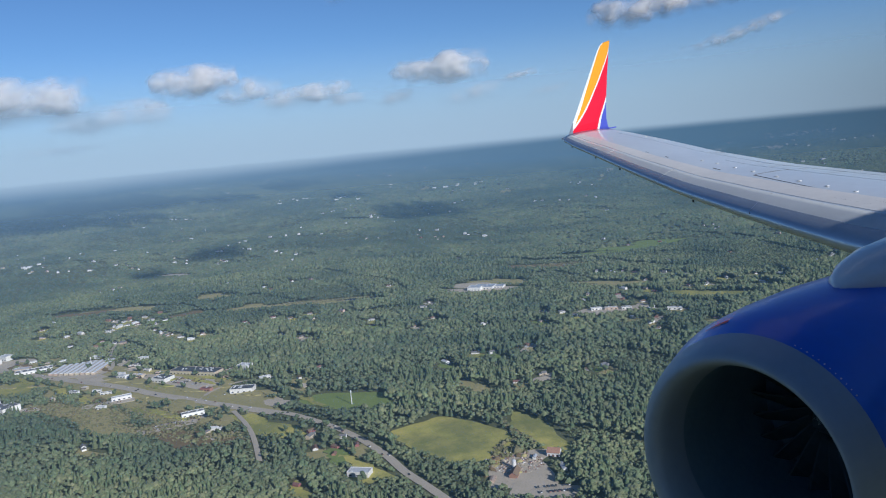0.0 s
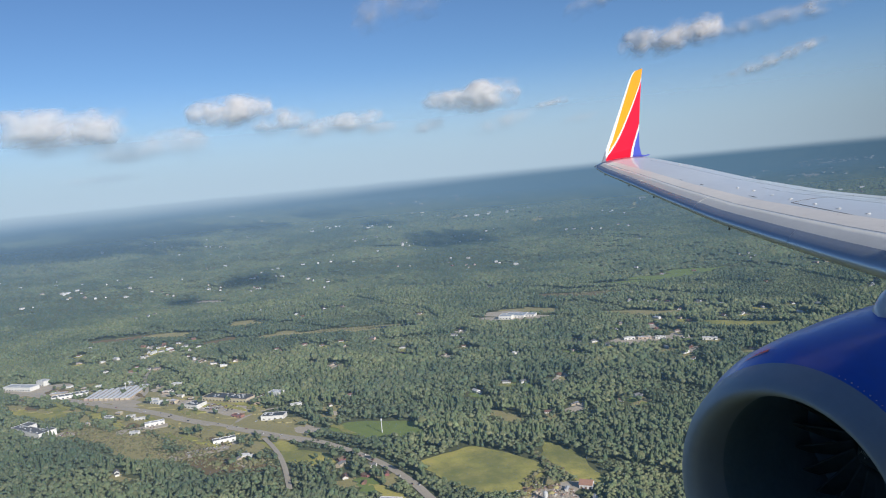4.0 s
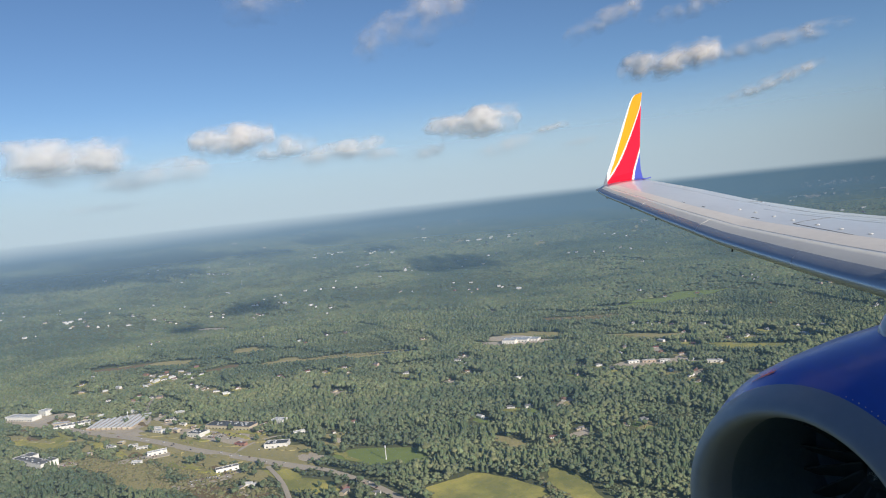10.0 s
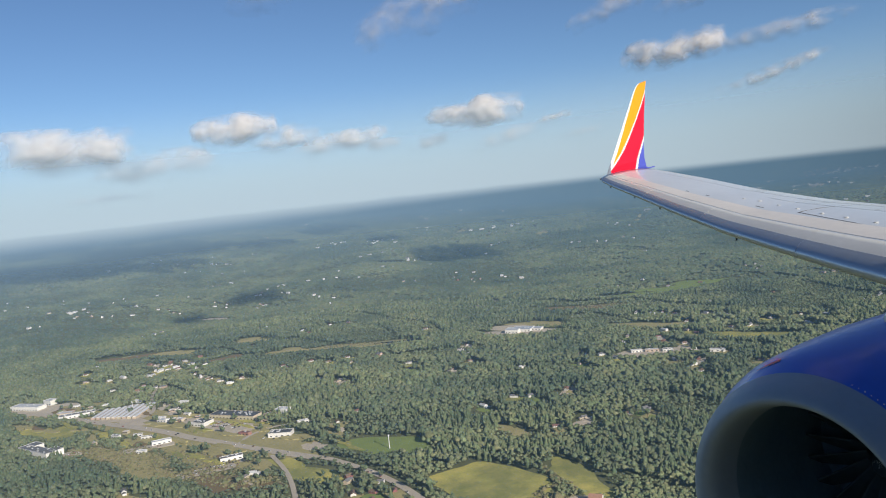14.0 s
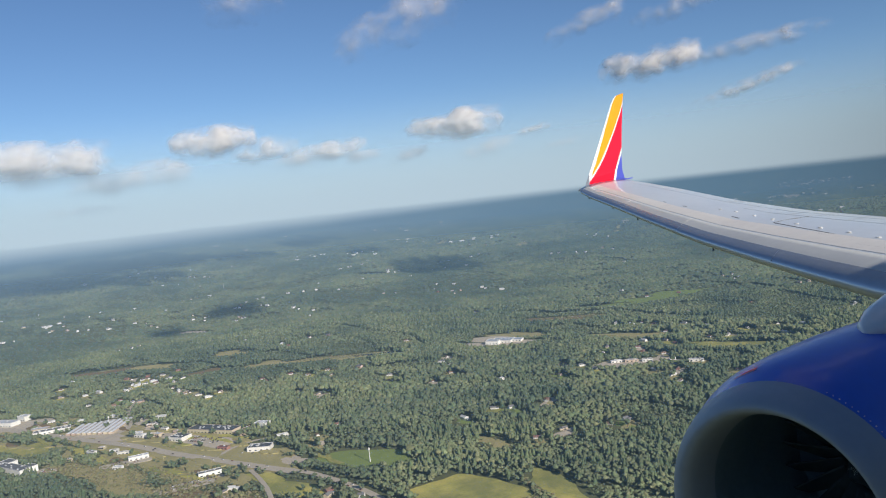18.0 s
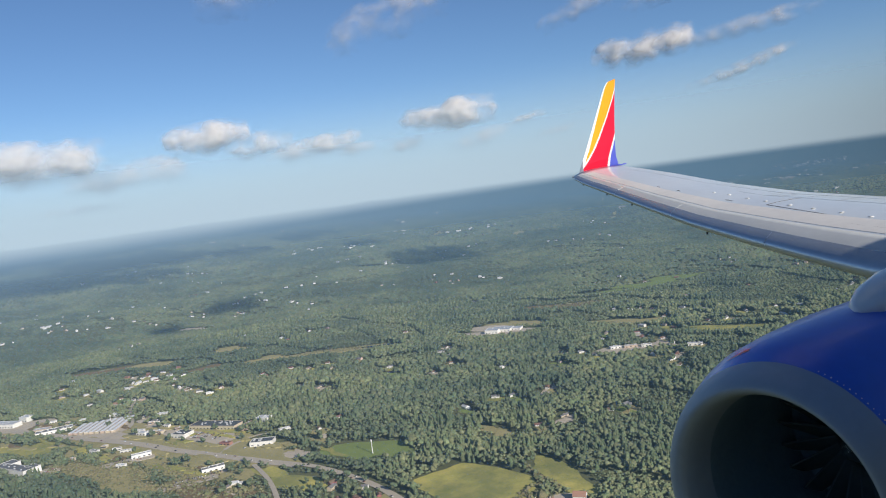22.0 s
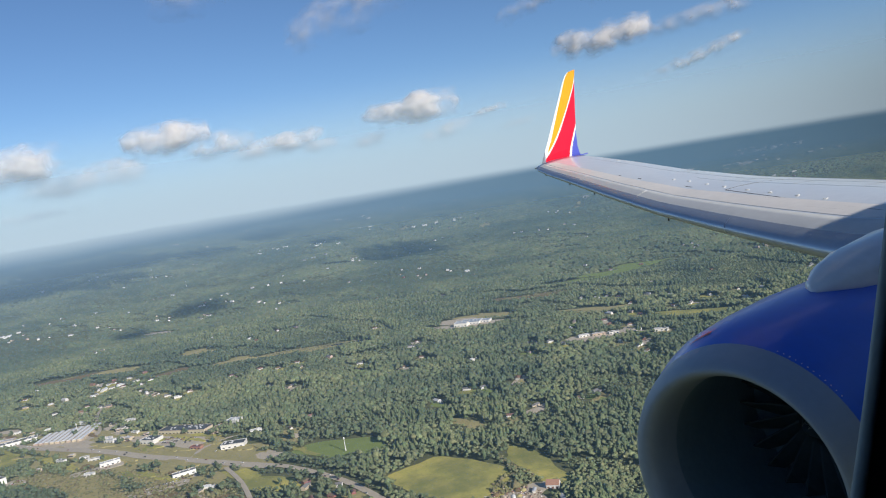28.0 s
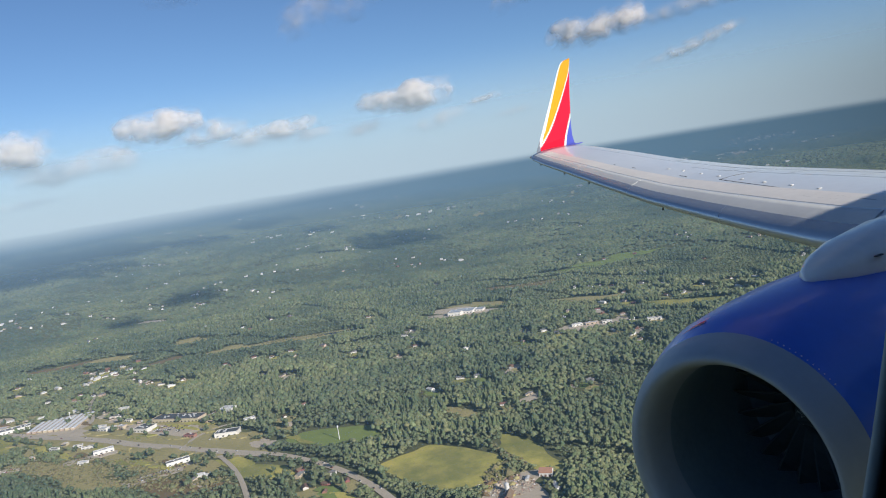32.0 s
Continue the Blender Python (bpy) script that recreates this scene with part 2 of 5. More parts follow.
def lerp_table(table, x):
    """Rows of table interpolated at x in its first column."""
    cols = list(zip(*table))
    return [float(np.interp(x, cols[0], c)) for c in cols[1:]]


# ---- the airliner: wing, winglet, engine, fuselage (x to starboard, y forward, z up) ----
airliner = tagged(new("airliner"), "airliner seen from its cabin, grey wing, striped winglet, blue engine", "airplane")
airliner.matrix_world = AIRCRAFT

# span station: leading edge y, trailing edge y, leading edge z, trailing edge z, thickness
WING = [(1.6, -1.1, -7.6, -1.54, -1.45, 0.86), (3.4, -2.6, -7.75, -1.52, -1.4, 0.78), (5.0, -3.72, -8.2, -1.49, -1.28, 0.66),
        (6.3, -4.38, -8.72, -1.45, -1.1, 0.56), (7.5, -5.0, -9.04, -1.34, -0.98, 0.5), (8.8, -5.66, -9.4, -1.2, -0.87, 0.44),
        (10.5, -6.53, -9.85, -1.0, -0.72, 0.37), (12.6, -7.6, -10.42, -0.67, -0.43, 0.31), (14.5, -8.57, -10.93, -0.35, -0.09, 0.26),
        (16.0, -9.33, -11.34, -0.11, 0.15, 0.22), (16.92, -9.8, -11.58, 0.08, 0.29, 0.18)]


def wing_point(x, c, upper=True):
    """Place on the wing skin at span x and chord share c (0 at the leading edge)."""
    le, te, zl, zt, th = lerp_table(WING, x)
    half = 5 * th * (0.2969 * math.sqrt(c) - 0.126 * c - 0.3516 * c ** 2 + 0.2843 * c ** 3 - 0.1036 * c ** 4)
    camber = 0.10 * th * 4 * c * (1 - c)
    return Vector((x, le + (te - le) * c, zl + (zt - zl) * c + camber + (half if upper else -0.8 * half)))


def wing_strip(c0, c1, x0, x1, lift=0.0, nx=10, nc=6, thick=0.012):
    """A panel that follows the upper skin between two chord shares, a little proud of it."""
    top, low = [], []
    for i in range(nx + 1):
        for j in range(nc + 1):
            p = wing_point(x0 + (x1 - x0) * i / nx, c0 + (c1 - c0) * j / nc)
            top.append(p + Vector((0, 0, lift + thick)))
            low.append(p + Vector((0, 0, lift - thick)))
    m, faces = len(top), []
    e = 2 * m                       # side walls have corners of their own, so that the skin stays smooth
    idx = lambda i, j: i * (nc + 1) + j
    for i in range(nx):
        for j in range(nc):
            a, b, c, d = idx(i, j), idx(i + 1, j), idx(i + 1, j + 1), idx(i, j + 1)
            faces += [(d, c, b, a), (m + a, m + b, m + c, m + d)]
    for i in range(nx):
        for j in (0, nc):
            faces.append((e + idx(i, j), e + idx(i + 1, j), e + m + idx(i + 1, j), e + m + idx(i, j)))
    for j in range(nc if thick > 0.0035 else 0):
        for i in (0, nx):
            faces.append((e + idx(i, j), e + idx(i, j + 1), e + m + idx(i, j + 1), e + m + idx(i, j)))
    return (top + low) * 2, faces


chord = [0, 0.004, 0.012, 0.025, 0.05, 0.09, 0.14, 0.2, 0.3, 0.42, 0.55, 0.68, 0.8, 0.9, 1.0]
rings = []
for x in np.linspace(1.6, 16.92, 48):
    rings.append([wing_point(x, c) for c in chord] + [wing_point(x, c, False) for c in chord[-2:0:-1]])
v, f = loft(rings)
wing = put("wing", mesh_from("wing", v, f, wing_grey, True), airliner, "long grey painted wing with bare metal leading edge")


def slat(x0, x1):
    """Leading edge slat: a bare metal skin wrapped round the nose of the wing."""
    outer, cs = [], [0.15, 0.12, 0.09, 0.06, 0.035, 0.018, 0.007, 0.0]
    for i in range(9):
        x = x0 + (x1 - x0) * i / 8
        th = lerp_table(WING, x)[4]
        ring = []
        for c in cs:
            p = wing_point(x, c)
            ring.append(p + Vector((0, 0.020 + 0.02 * (1 - c / 0.15), 0.010)))
        for c in cs[-2::-1]:
            p = wing_point(x, c * 0.8, False)
            ring.append(p + Vector((0, 0.024, -0.016)))
        outer.append(ring)
    v, f = loft(outer, True, False)
    return put("slat", mesh_from("slat", v, f, [slat_metal, slat_upper], True, [1 if k % 15 < 3 else 0 for k in range(len(f))]), wing, "bare metal leading edge slat")


for a, b in ((5.75, 8.3985), (8.4015, 11.3485), (11.3515, 14.0385), (14.0415, 16.75)):
    slat(a, b)
for a, b in ((4.6, 8.4), (8.4, 11.35), (11.35, 16.5)):
    v, f = wing_strip(0.165, 0.29, a, b, 0.001, 14, 4, 0.003)
    put("leading_panel", mesh_from("leading_panel", v, f, slat_paint, True), wing, "warm grey panel behind the slats")
# spoilers, aileron and flap panels stand a little proud of the skin
for a, b in ((5.9, 7.25), (7.29, 8.6), (8.64, 9.95), (9.99, 11.2)):
    v, f = wing_strip(0.60, 0.76, a, b, 0.0, 10, 6, 0.002)
    put("spoiler", mesh_from("spoiler", v, f, wing_grey, True), wing)
v, f = wing_strip(0.77, 0.985, 12.3, 16.0, 0.0, 10, 6, 0.003)
put("aileron", mesh_from("aileron", v, f, wing_grey, True), wing)
v, f = wing_strip(0.775, 0.985, 5.9, 12.2, 0.0, 10, 6, 0.003)
put("flap", mesh_from("flap", v, f, wing_grey, True), wing)


def seam(points, w, mat=seam_dark, name="seam"):
    """A thin raised line of sealant along points of the skin."""
    verts, faces = [], []
    for i, p in enumerate(points):
        d = (points[min(i + 1, len(points) - 1)] - points[max(i - 1, 0)]).normalized()
        s = d.cross(Vector((0, 0, 1))).normalized() * w / 2
        verts += [p - s + Vector((0, 0, 0.003)), p + s + Vector((0, 0, 0.003)), p + s - Vector((0, 0, 0.01)), p - s - Vector((0, 0, 0.01))]
        if i:
            k = 4 * i
            for a, b in ((0, 1), (1, 2), (2, 3), (3, 0)):
                faces.append((k - 4 + a, k - 4 + b, k + b, k + a))
    faces += [(0, 1, 2, 3), (len(verts) - 1, len(verts) - 2, len(verts) - 3, len(verts) - 4)]
    return put(name, mesh_from(name, verts, faces, mat), wing)


seam([wing_point(x, 0.34 - 0.031 * (9.55 - x)) for x in np.linspace(9.55, 5.0, 14)], 0.014)
seam([wing_point(9.55 - 0.1 * s - 0.2 * s * s, 0.34 + 0.55 * s) for s in np.linspace(0, 1, 14)], 0.006)
for x, mat, c0, c1 in ((14.04, white_paint, 0.05, 0.145), (11.35, white_paint, 0.05, 0.145), (8.40, seam_dark, 0.002, 0.014)):
    seam([wing_point(x, c) + Vector((0, 0.020 + 0.02 * (1 - c / 0.15), 0.010)) for c in np.linspace(c0, c1, 6)], 0.0022, mat)
seam([wing_point(x, 0.215) for x in np.linspace(6.6, 9.4, 10)], 0.0018)
for x, w_, c, dp in ((10.6, 0.22, 0.335, 0.022), (8.3, 0.20, 0.275, 0.018), (7.0, 0.7, 0.215, 0.010), (12.35, 0.12, 0.33, 0.018), (13.1, 0.10, 0.31, 0.014)):
    seam([wing_point(x + w_ * (q - 0.5), c) for q in np.linspace(0, 1, 4)], dp, seam_dark, "access_slot")
# white vortex-tab dots along the panel row
for x, c in ((11.45, 0.44), (11.0, 0.455), (10.4, 0.44), (9.8, 0.41), (9.1, 0.38), (8.5, 0.36), (7.85, 0.34), (7.25, 0.32), (14.9, 0.86)):
    bm = bmesh.new()
    bmesh.ops.create_cone(bm, cap_ends=True, segments=10, radius1=0.036, radius2=0.033, depth=0.008, matrix=Matrix.Translation(wing_point(x, c) + Vector((0, 0, 0.006))))
    part("fastener", bm, white_paint, wing, "white fastener cover")
# static wicks and drain stubs under the leading edge
for x in (16.3, 14.7, 13.3, 10.2):
    bm = bmesh.new()
    bmesh.ops.create_cone(bm, cap_ends=True, segments=8, radius1=0.018, radius2=0.008, depth=0.08, matrix=Matrix.Translation(wing_point(x, 0.03, False) + Vector((0, 0, -0.03))))
    part("drain_stub", bm, seam_dark, wing)

# winglet: swept blade blending up out of the tip, painted in stripes
LEAD = [(0.0, 16.92, -9.96, 0.07), (0.06, 17.02, -10.10, 0.15), (0.14, 17.12, -10.30, 0.36), (0.3, 17.22, -10.64, 0.79), (0.6, 17.37, -11.24, 1.64), (0.9, 17.50, -11.80, 2.46), (0.97, 17.53, -11.95, 2.63), (1.0, 17.56, -12.08, 2.71)]
TRAIL = [(0.0, 16.94, -11.60, 0.28), (0.06, 17.05, -11.66, 0.36), (0.14, 17.16, -11.72, 0.58), (0.3, 17.27, -11.84, 0.98), (0.6, 17.43, -12.10, 1.80), (0.9, 17.57, -12.36, 2.58), (0.97, 17.60, -12.43, 2.75), (1.0, 17.62, -12.46, 2.81)]
YELLOW_RED = [(0.0, -0.1), (0.08, 0.0), (0.13, 0.08), (0.29, 0.27), (0.49, 0.46), (0.7, 0.72), (0.88, 1.0), (1.0, 1.2)]
RED_BLUE = [(0.0, 0.72), (0.05, 0.74), (0.2, 0.84), (0.36, 1.0), (1.0, 1.6)]
NU, NV = 170, 72
wv, wf, wi = [], [], []
for side in (-1, 1):
    for i in range(NU + 1):
        u = i / NU
        a, b = Vector(lerp_table(LEAD, u)), Vector(lerp_table(TRAIL, u))
        for j in range(NV + 1):
            s = j / NV
            half = 0.10 * (b - a).length * (1 - 0.35 * u) * 2.9 * (0.2969 * math.sqrt(s) - 0.126 * s - 0.3516 * s ** 2 + 0.2843 * s ** 3 - 0.1036 * s ** 4)
            wv.append(a.lerp(b, s) + Vector((side * half * (0.3 + 0.7 * min(1, u * 6)), 0, -side * half * max(0, 1 - u * 6))))
base = (NU + 1) * (NV + 1)
for k in range(2):
    for i in range(NU):
        u = (i + 0.5) / NU
        yr, rb = lerp_table(YELLOW_RED, u)[0], lerp_table(RED_BLUE, u)[0]
        for j in range(NV):
            s = (j + 0.5) / NV
            q = [k * base + i * (NV + 1) + j, k * base + i * (NV + 1) + j + 1, k * base + (i + 1) * (NV + 1) + j + 1, k * base + (i + 1) * (NV + 1) + j]
            wf.append(q if k else q[::-1])
            white_edge = 0.085 + 0.02 * u
            if s < 0.16 * (1 - u / 0.2):
                wi.append(4)
            elif s < white_edge * (1 if u > 0.12 else u * 8) or abs(s - yr) < 0.034 or (abs(s - rb) < 0.030):
                wi.append(0)
            elif s < yr:
                wi.append(1)
            elif s < rb:
                wi.append(2)
            else:
                wi.append(3)
top = NU * (NV + 1)
for j in range(NV):
    wf.append([top + j, top + j + 1, base + top + j + 1, base + top + j])
    wi.append(1)
put("winglet", mesh_from("winglet", wv, wf, [white_paint, yellow_paint, red_paint, winglet_blue, slat_metal], True, wi), airliner, "upswept winglet striped yellow, red and blue with white lines")
v, f = loft([[Vector((17.03, -11.66 - dy, 0.345 + dz)), Vector((17.05, -11.66 - dy, 0.345 + dz)), Vector((17.05, -11.67 - dy, 0.315 + dz)), Vector((17.03, -11.67 - dy, 0.315 + dz))] for dy, dz in ((-0.15, 0.0), (0.12, -0.02), (0.30, 0.0))])
put("trailing_spike", mesh_from("trailing_spike", v, f, winglet_blue), wing, "small blue spike at the winglet foot")
bm = bmesh.new()
bmesh.ops.create_uvsphere(bm, u_segments=12, v_segments=8, radius=1, matrix=Matrix.Translation((16.96, -9.93, 0.10)) @ Matrix.Diagonal((0.05, 0.12, 0.04, 1)))
part("position_light", bm, slat_metal, wing, "glass position light at the wing tip", True)

# engine: revolved cowl, polished lip, duct, fan, spinner
EX, EZ = 4.91, -2.36


def revolve(profile, n=96):
    """Rings of (y, radius) or (y, radius, centre x, centre z), a little flattened below."""
    rings = []
    for y, r, *c in profile:
        cx, cz = c or (EX, EZ)
        rings.append([Vector((cx + r * math.sin(2 * math.pi * k / n), y, cz + r * math.cos(2 * math.pi * k / n) * (1.0 if math.cos(2 * math.pi * k / n) > 0 else 0.95))) for k in range(n)])
    return loft(rings, True, False)


# the inlet leans inboard and droops against the cowl's axis
COWL = [(-0.27, 0.993, 4.85, -2.433), (-0.36, 1.002, 4.872, -2.408), (-0.45, 1.006, 4.892, -2.382), (-0.58, 1.015, EX, EZ)]


def cowl_skin(y, angle, lift=0.0):
    r, cx, cz = (float(np.interp(-y, [-row[0] for row in COWL], [row[k] for row in COWL])) for k in (1, 2, 3))
    return Vector((cx + (r + lift) * math.sin(angle), y, cz + (r + lift) * math.cos(angle)))


v, f = revolve(COWL + [(-0.95, 1.06), (-1.5, 1.10), (-2.1, 1.11), (-2.8, 1.08), (-3.6, 0.99), (-4.3, 0.86), (-4.3, 0.80), (-3.4, 0.85)])
engine = put("engine", mesh_from("engine", v, f, blue_paint, True), airliner, "deep blue glossy engine cowl")
v, f = revolve([(-0.272, 0.995, 4.85, -2.433), (-0.20, 0.972, 4.844, -2.428), (-0.13, 0.942, 4.836, -2.421), (-0.07, 0.908, 4.828, -2.412), (-0.028, 0.872, 4.818, -2.403), (-0.006, 0.840, 4.81, -2.396), (0.0, 0.812, 4.803, -2.391), (-0.02, 0.786, 4.795, -2.387), (-0.06, 0.766, 4.79, -2.385), (-0.14, 0.750, 4.79, -2.384), (-0.32, 0.742, 4.80, -2.382)])
put("inlet_lip", mesh_from("inlet_lip", v, f, lip_metal, True), engine, "satin grey metal inlet lip")
v, f = revolve([(-0.32, 0.742, 4.80, -2.382), (-0.6, 0.752, 4.84, -2.374), (-1.0, 0.778), (-1.75, 0.78)])
put("inlet_duct", mesh_from("inlet_duct", v, f, dark_duct, True), engine, "dark inlet duct")
v, f = revolve([(-1.66, 0.78), (-1.67, 0.02)])
put("fan_disc", mesh_from("fan_disc", v, f, dark_duct, True), engine)
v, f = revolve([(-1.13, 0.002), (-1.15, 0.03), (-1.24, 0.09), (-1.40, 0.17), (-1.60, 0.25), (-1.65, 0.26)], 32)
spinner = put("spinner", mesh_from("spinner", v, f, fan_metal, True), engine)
vv, ff = [], []
for i in range(15):                 # white comma painted round the tip of the spinner
    a, r = radians(-60 + 17 * i), 0.035 + 0.0032 * i
    for w_ in (-1, 1):
        q = r + w_ * 0.011 * (1 - i / 16)
        vv.append((EX + q * math.sin(a), -1.105 - 1.5 * q, EZ + q * math.cos(a)))
    if i:
        ff.append((2 * i - 2, 2 * i - 1, 2 * i + 1, 2 * i))
put("spinner_mark", mesh_from("spinner_mark", vv, ff, white_paint), spinner, "white comma mark")
blade_v = []
for i in range(5):
    r = 0.24 + 0.53 * i / 4
    tw = radians(30 + 32 * i / 4)
    for s in (-1, 1):
        for th in (-0.008, 0.008):
            blade_v.append((s * 0.085 * math.cos(tw) + th, -1.50 + s * 0.085 * math.sin(tw) * -1, r))
blade_f = []
for i in range(4):
    k = i * 4
    for a, b in ((0, 1), (1, 3), (3, 2), (2, 0)):
        blade_f.append((k + a, k + b, k + 4 + b, k + 4 + a))
blade_f.append((16, 17, 19, 18))
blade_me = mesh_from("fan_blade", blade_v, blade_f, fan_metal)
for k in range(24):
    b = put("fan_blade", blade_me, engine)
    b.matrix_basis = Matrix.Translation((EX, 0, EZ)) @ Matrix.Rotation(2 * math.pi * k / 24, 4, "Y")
# thin red mark and rivet row on the cowl
vv, ff = [], []
for i in range(9):
    ang, y = radians(28.0 - 10.8 * i / 8), -0.382 - 0.065 * i / 8
    for dy in (-1, 1):
        vv.append(cowl_skin(y + dy * 0.014 * (0.4 + i / 8), ang, 0.006))
    if i:
        ff.append((2 * i - 2, 2 * i - 1, 2 * i + 1, 2 * i))
put("warning_mark", mesh_from("warning_mark", vv, ff, mark_red), engine, "thin red warning mark")
for k in range(12):
    ang = radians(-46 + 2.6 * k)
    bm = bmesh.new()
    bmesh.ops.create_icosphere(bm, subdivisions=1, radius=0.0042 if k % 3 else 0.006, matrix=Matrix.Translation(cowl_skin(-0.300, ang, 0.002)))
    part("rivet", bm, white_paint, engine)
# pylon: white fairing from the cowl top up to the wing nose
rings = []
for y, zlow, ztop, w in ((-1.36, -1.30, -1.24, 0.03), (-1.48, -1.34, -1.17, 0.14), (-1.70, -1.42, -1.09, 0.23), (-2.05, -1.50, -1.02, 0.30), (-2.7, -1.60, -0.96, 0.33), (-3.5, -1.75, -0.95, 0.34), (-4.4, -1.85, -1.0, 0.33), (-6.0, -1.85, -1.25, 0.25)):
    ring = []
    for k in range(20):
        a = 2 * math.pi * k / 20
        ring.append(Vector((EX - 0.06 + w * math.copysign(abs(math.sin(a)) ** 0.7, math.sin(a)), y, (zlow + ztop) / 2 + (ztop - zlow) / 2 * math.cos(a))))
    rings.append(ring)
v, f = loft(rings)
pylon = put("pylon", mesh_from("pylon", v, f, white_paint, True), airliner, "white engine pylon fairing")
for y, z in ((-1.95, -1.16),):
    part("pylon_vent", box_bm(0.03, 0.12, 0.010, (EX - 0.06 - 0.29, y, z), 0.004), seam_dark, pylon)

# fuselage: closed tube round the cabin, with the window that the eye looks out of
NA = 72
ys = [16.0, 15.2, 13.5, 11.0, 8.0, 5.2, 4.72, 3.72, 3.4, 0.0, -6.0, -12.0, -18.0, -23.0]
rs = [0.3, 0.9, 1.5, 1.75, 1.8, 1.8, 1.8, 1.8, 1.8, 1.8, 1.8, 1.8, 1.4, 0.3]
fv, ff = [], []
for shell in (0.0, 0.07):
    for y, r in zip(ys, rs):
        for k in range(NA):
            a = 2 * math.pi * (k + 0.5) / NA
            fv.append(((r - shell) * math.cos(a), y, -0.5 + (r - shell) * math.sin(a) * (1.12 if a < math.pi else 1.0)))
hole = {0, 1, 2, 3, 4, 5}
ring_n = len(ys)
for s in range(2):
    for i in range(ring_n - 1):
        for k in range(NA):
            if i == 6 and k in hole:
                continue
            k2 = (k + 1) % NA
            o = s * ring_n * NA
            q = (o + i * NA + k, o + i * NA + k2, o + (i + 1) * NA + k2, o + (i + 1) * NA + k)
            ff.append(q if s == 0 else q[::-1])
o = ring_n * NA
for i, in ((6,), (7,)):
    for k in hole:
        ff.append((i * NA + k, i * NA + k + 1, o + i * NA + k + 1, o + i * NA + k))
for k in (0, 6):
    ff.append((6 * NA + k, 7 * NA + k, o + 7 * NA + k, o + 6 * NA + k))
put("fuselage", mesh_from("fuselage", fv, ff, cabin_wall, True), airliner, "round fuselage shell with an open window")


# trim round the cabin window: a flat dark ring with a paler rounded lip
WY, WZ, WA, WB, WP = 4.395, 0.10, 0.33, 0.50, 6.0


def trim_ring(grow, x):
    ring = []
    for k in range(96):
        a = 2 * math.pi * k / 96
        c, q = math.cos(a), math.sin(a)
        z = WZ + (WB + grow) * math.copysign(abs(q) ** (2 / WP), q)
        ring.append(Vector((x, WY + (WA + grow) * math.copysign(abs(c) ** (2 / WP), c) - 0.45 * (z + 0.19), z)))
    return ring


v, f = loft([trim_ring(0.0, 1.772), trim_ring(0.0, 1.780), trim_ring(0.42, 1.780), trim_ring(0.42, 1.772), trim_ring(0.0, 1.772)], True, False)
trim = put("window_trim", mesh_from("window_trim", v, f, trim_dark), airliner, "dark trim round the cabin window")
v, f = loft([trim_ring(0.001 + 0.0045 * math.sin(b), 1.776 + 0.0045 * math.cos(b)) for b in np.linspace(0, 2 * math.pi, 9)], True, False)
put("trim_lip", mesh_from("trim_lip", v, f, trim_lip, True), trim, "grey rounded lip of the window trim")


# ---- the land: one sheet that rises towards the far ridges ----
def relief(x, y, d):
    """Low hills, growing with distance."""
    w = np.clip((d - 1200) / 2500, 0, 1) * np.clip((9500 - d) / 4500, 0, 1) * (6 + 0.002 * d)
    ridge = np.clip((d - 6500) / 3500, 0, 1) * (6 + 0.0006 * d) * (np.sin(0.0011 * x + 0.0017 * y) + 0.6 * np.sin(0.0031 * x - 0.0012 * y) + 0.4 * np.sin(0.0047 * y))
    return ridge + w * (np.sin(0.0021 * x + 0.0043 * y + 1.3) + 0.7 * np.sin(0.0052 * x - 0.0019 * y + 0.4) + 0.6 * np.sin(0.0069 * y + 0.0031 * x) * np.cos(0.0040 * x) - 0.4)


SOUTH = 115.0       # the plan's origin lies this far behind the eye


def stretch(x, y):
    """The plan was drawn a little short from west to east."""
    return 1.11 * x + 0.023 * y - 9, 0.022 * x + 0.989 * y - 30


def far_place(x, y, up=0.0, scale=False):
    """Plan place of the flat land, drawn in towards the far ridges; returns a point, or point and size factor."""
    x, y = stretch(x, y)
    y = y - SOUTH
    d = math.hypot(x, y)
    d2 = d if d < 1200 else 1200 + 3650 * (1 - math.exp(-(d - 1200) / 3650))
    k = d2 / d if d else 1
    p = Vector((x * k, y * k, EYE * (1 - k) + (up + float(relief(x, y, d))) * k))
    return (p, k) if scale else p


def far_array(xy):
    xy = np.stack(stretch(xy[:, 0], xy[:, 1]), -1) - np.array([0.0, SOUTH])
    d = np.hypot(xy[:, 0], xy[:, 1])
    d2 = np.where(d < 1200, d, 1200 + 3650 * (1 - np.exp(-(np.maximum(d, 1200) - 1200) / 3650)))
    k = d2 / np.maximum(d, 1e-6)
    return np.c_[xy * k[:, None], EYE * (1 - k) + relief(xy[:, 0], xy[:, 1], d) * k], k


rr = np.concatenate([np.linspace(0, 600, 7), np.geomspace(700, 42000, 130)])
aa = np.radians(np.arange(0, 360, 1.5))
gv = [tuple(far_place(0.0, SOUTH))]
gf = []
for i, r in enumerate(rr[1:]):
    for a in aa:
        gv.append(tuple(far_place(r * math.sin(a), r * math.cos(a) + SOUTH)))
na = len(aa)
for k in range(na):
    gf.append((0, 1 + (k + 1) % na, 1 + k))
for i in range(len(rr) - 2):
    for k in range(na):
        a, b = 1 + i * na + k, 1 + i * na + (k + 1) % na
        gf.append((a, b, b + na, a + na))
ground = put("ground", mesh_from("ground", gv, gf, forest_floor, True))
tagged(ground, "wooded rolling land with dark green forest floor", "ground", kind="structure")

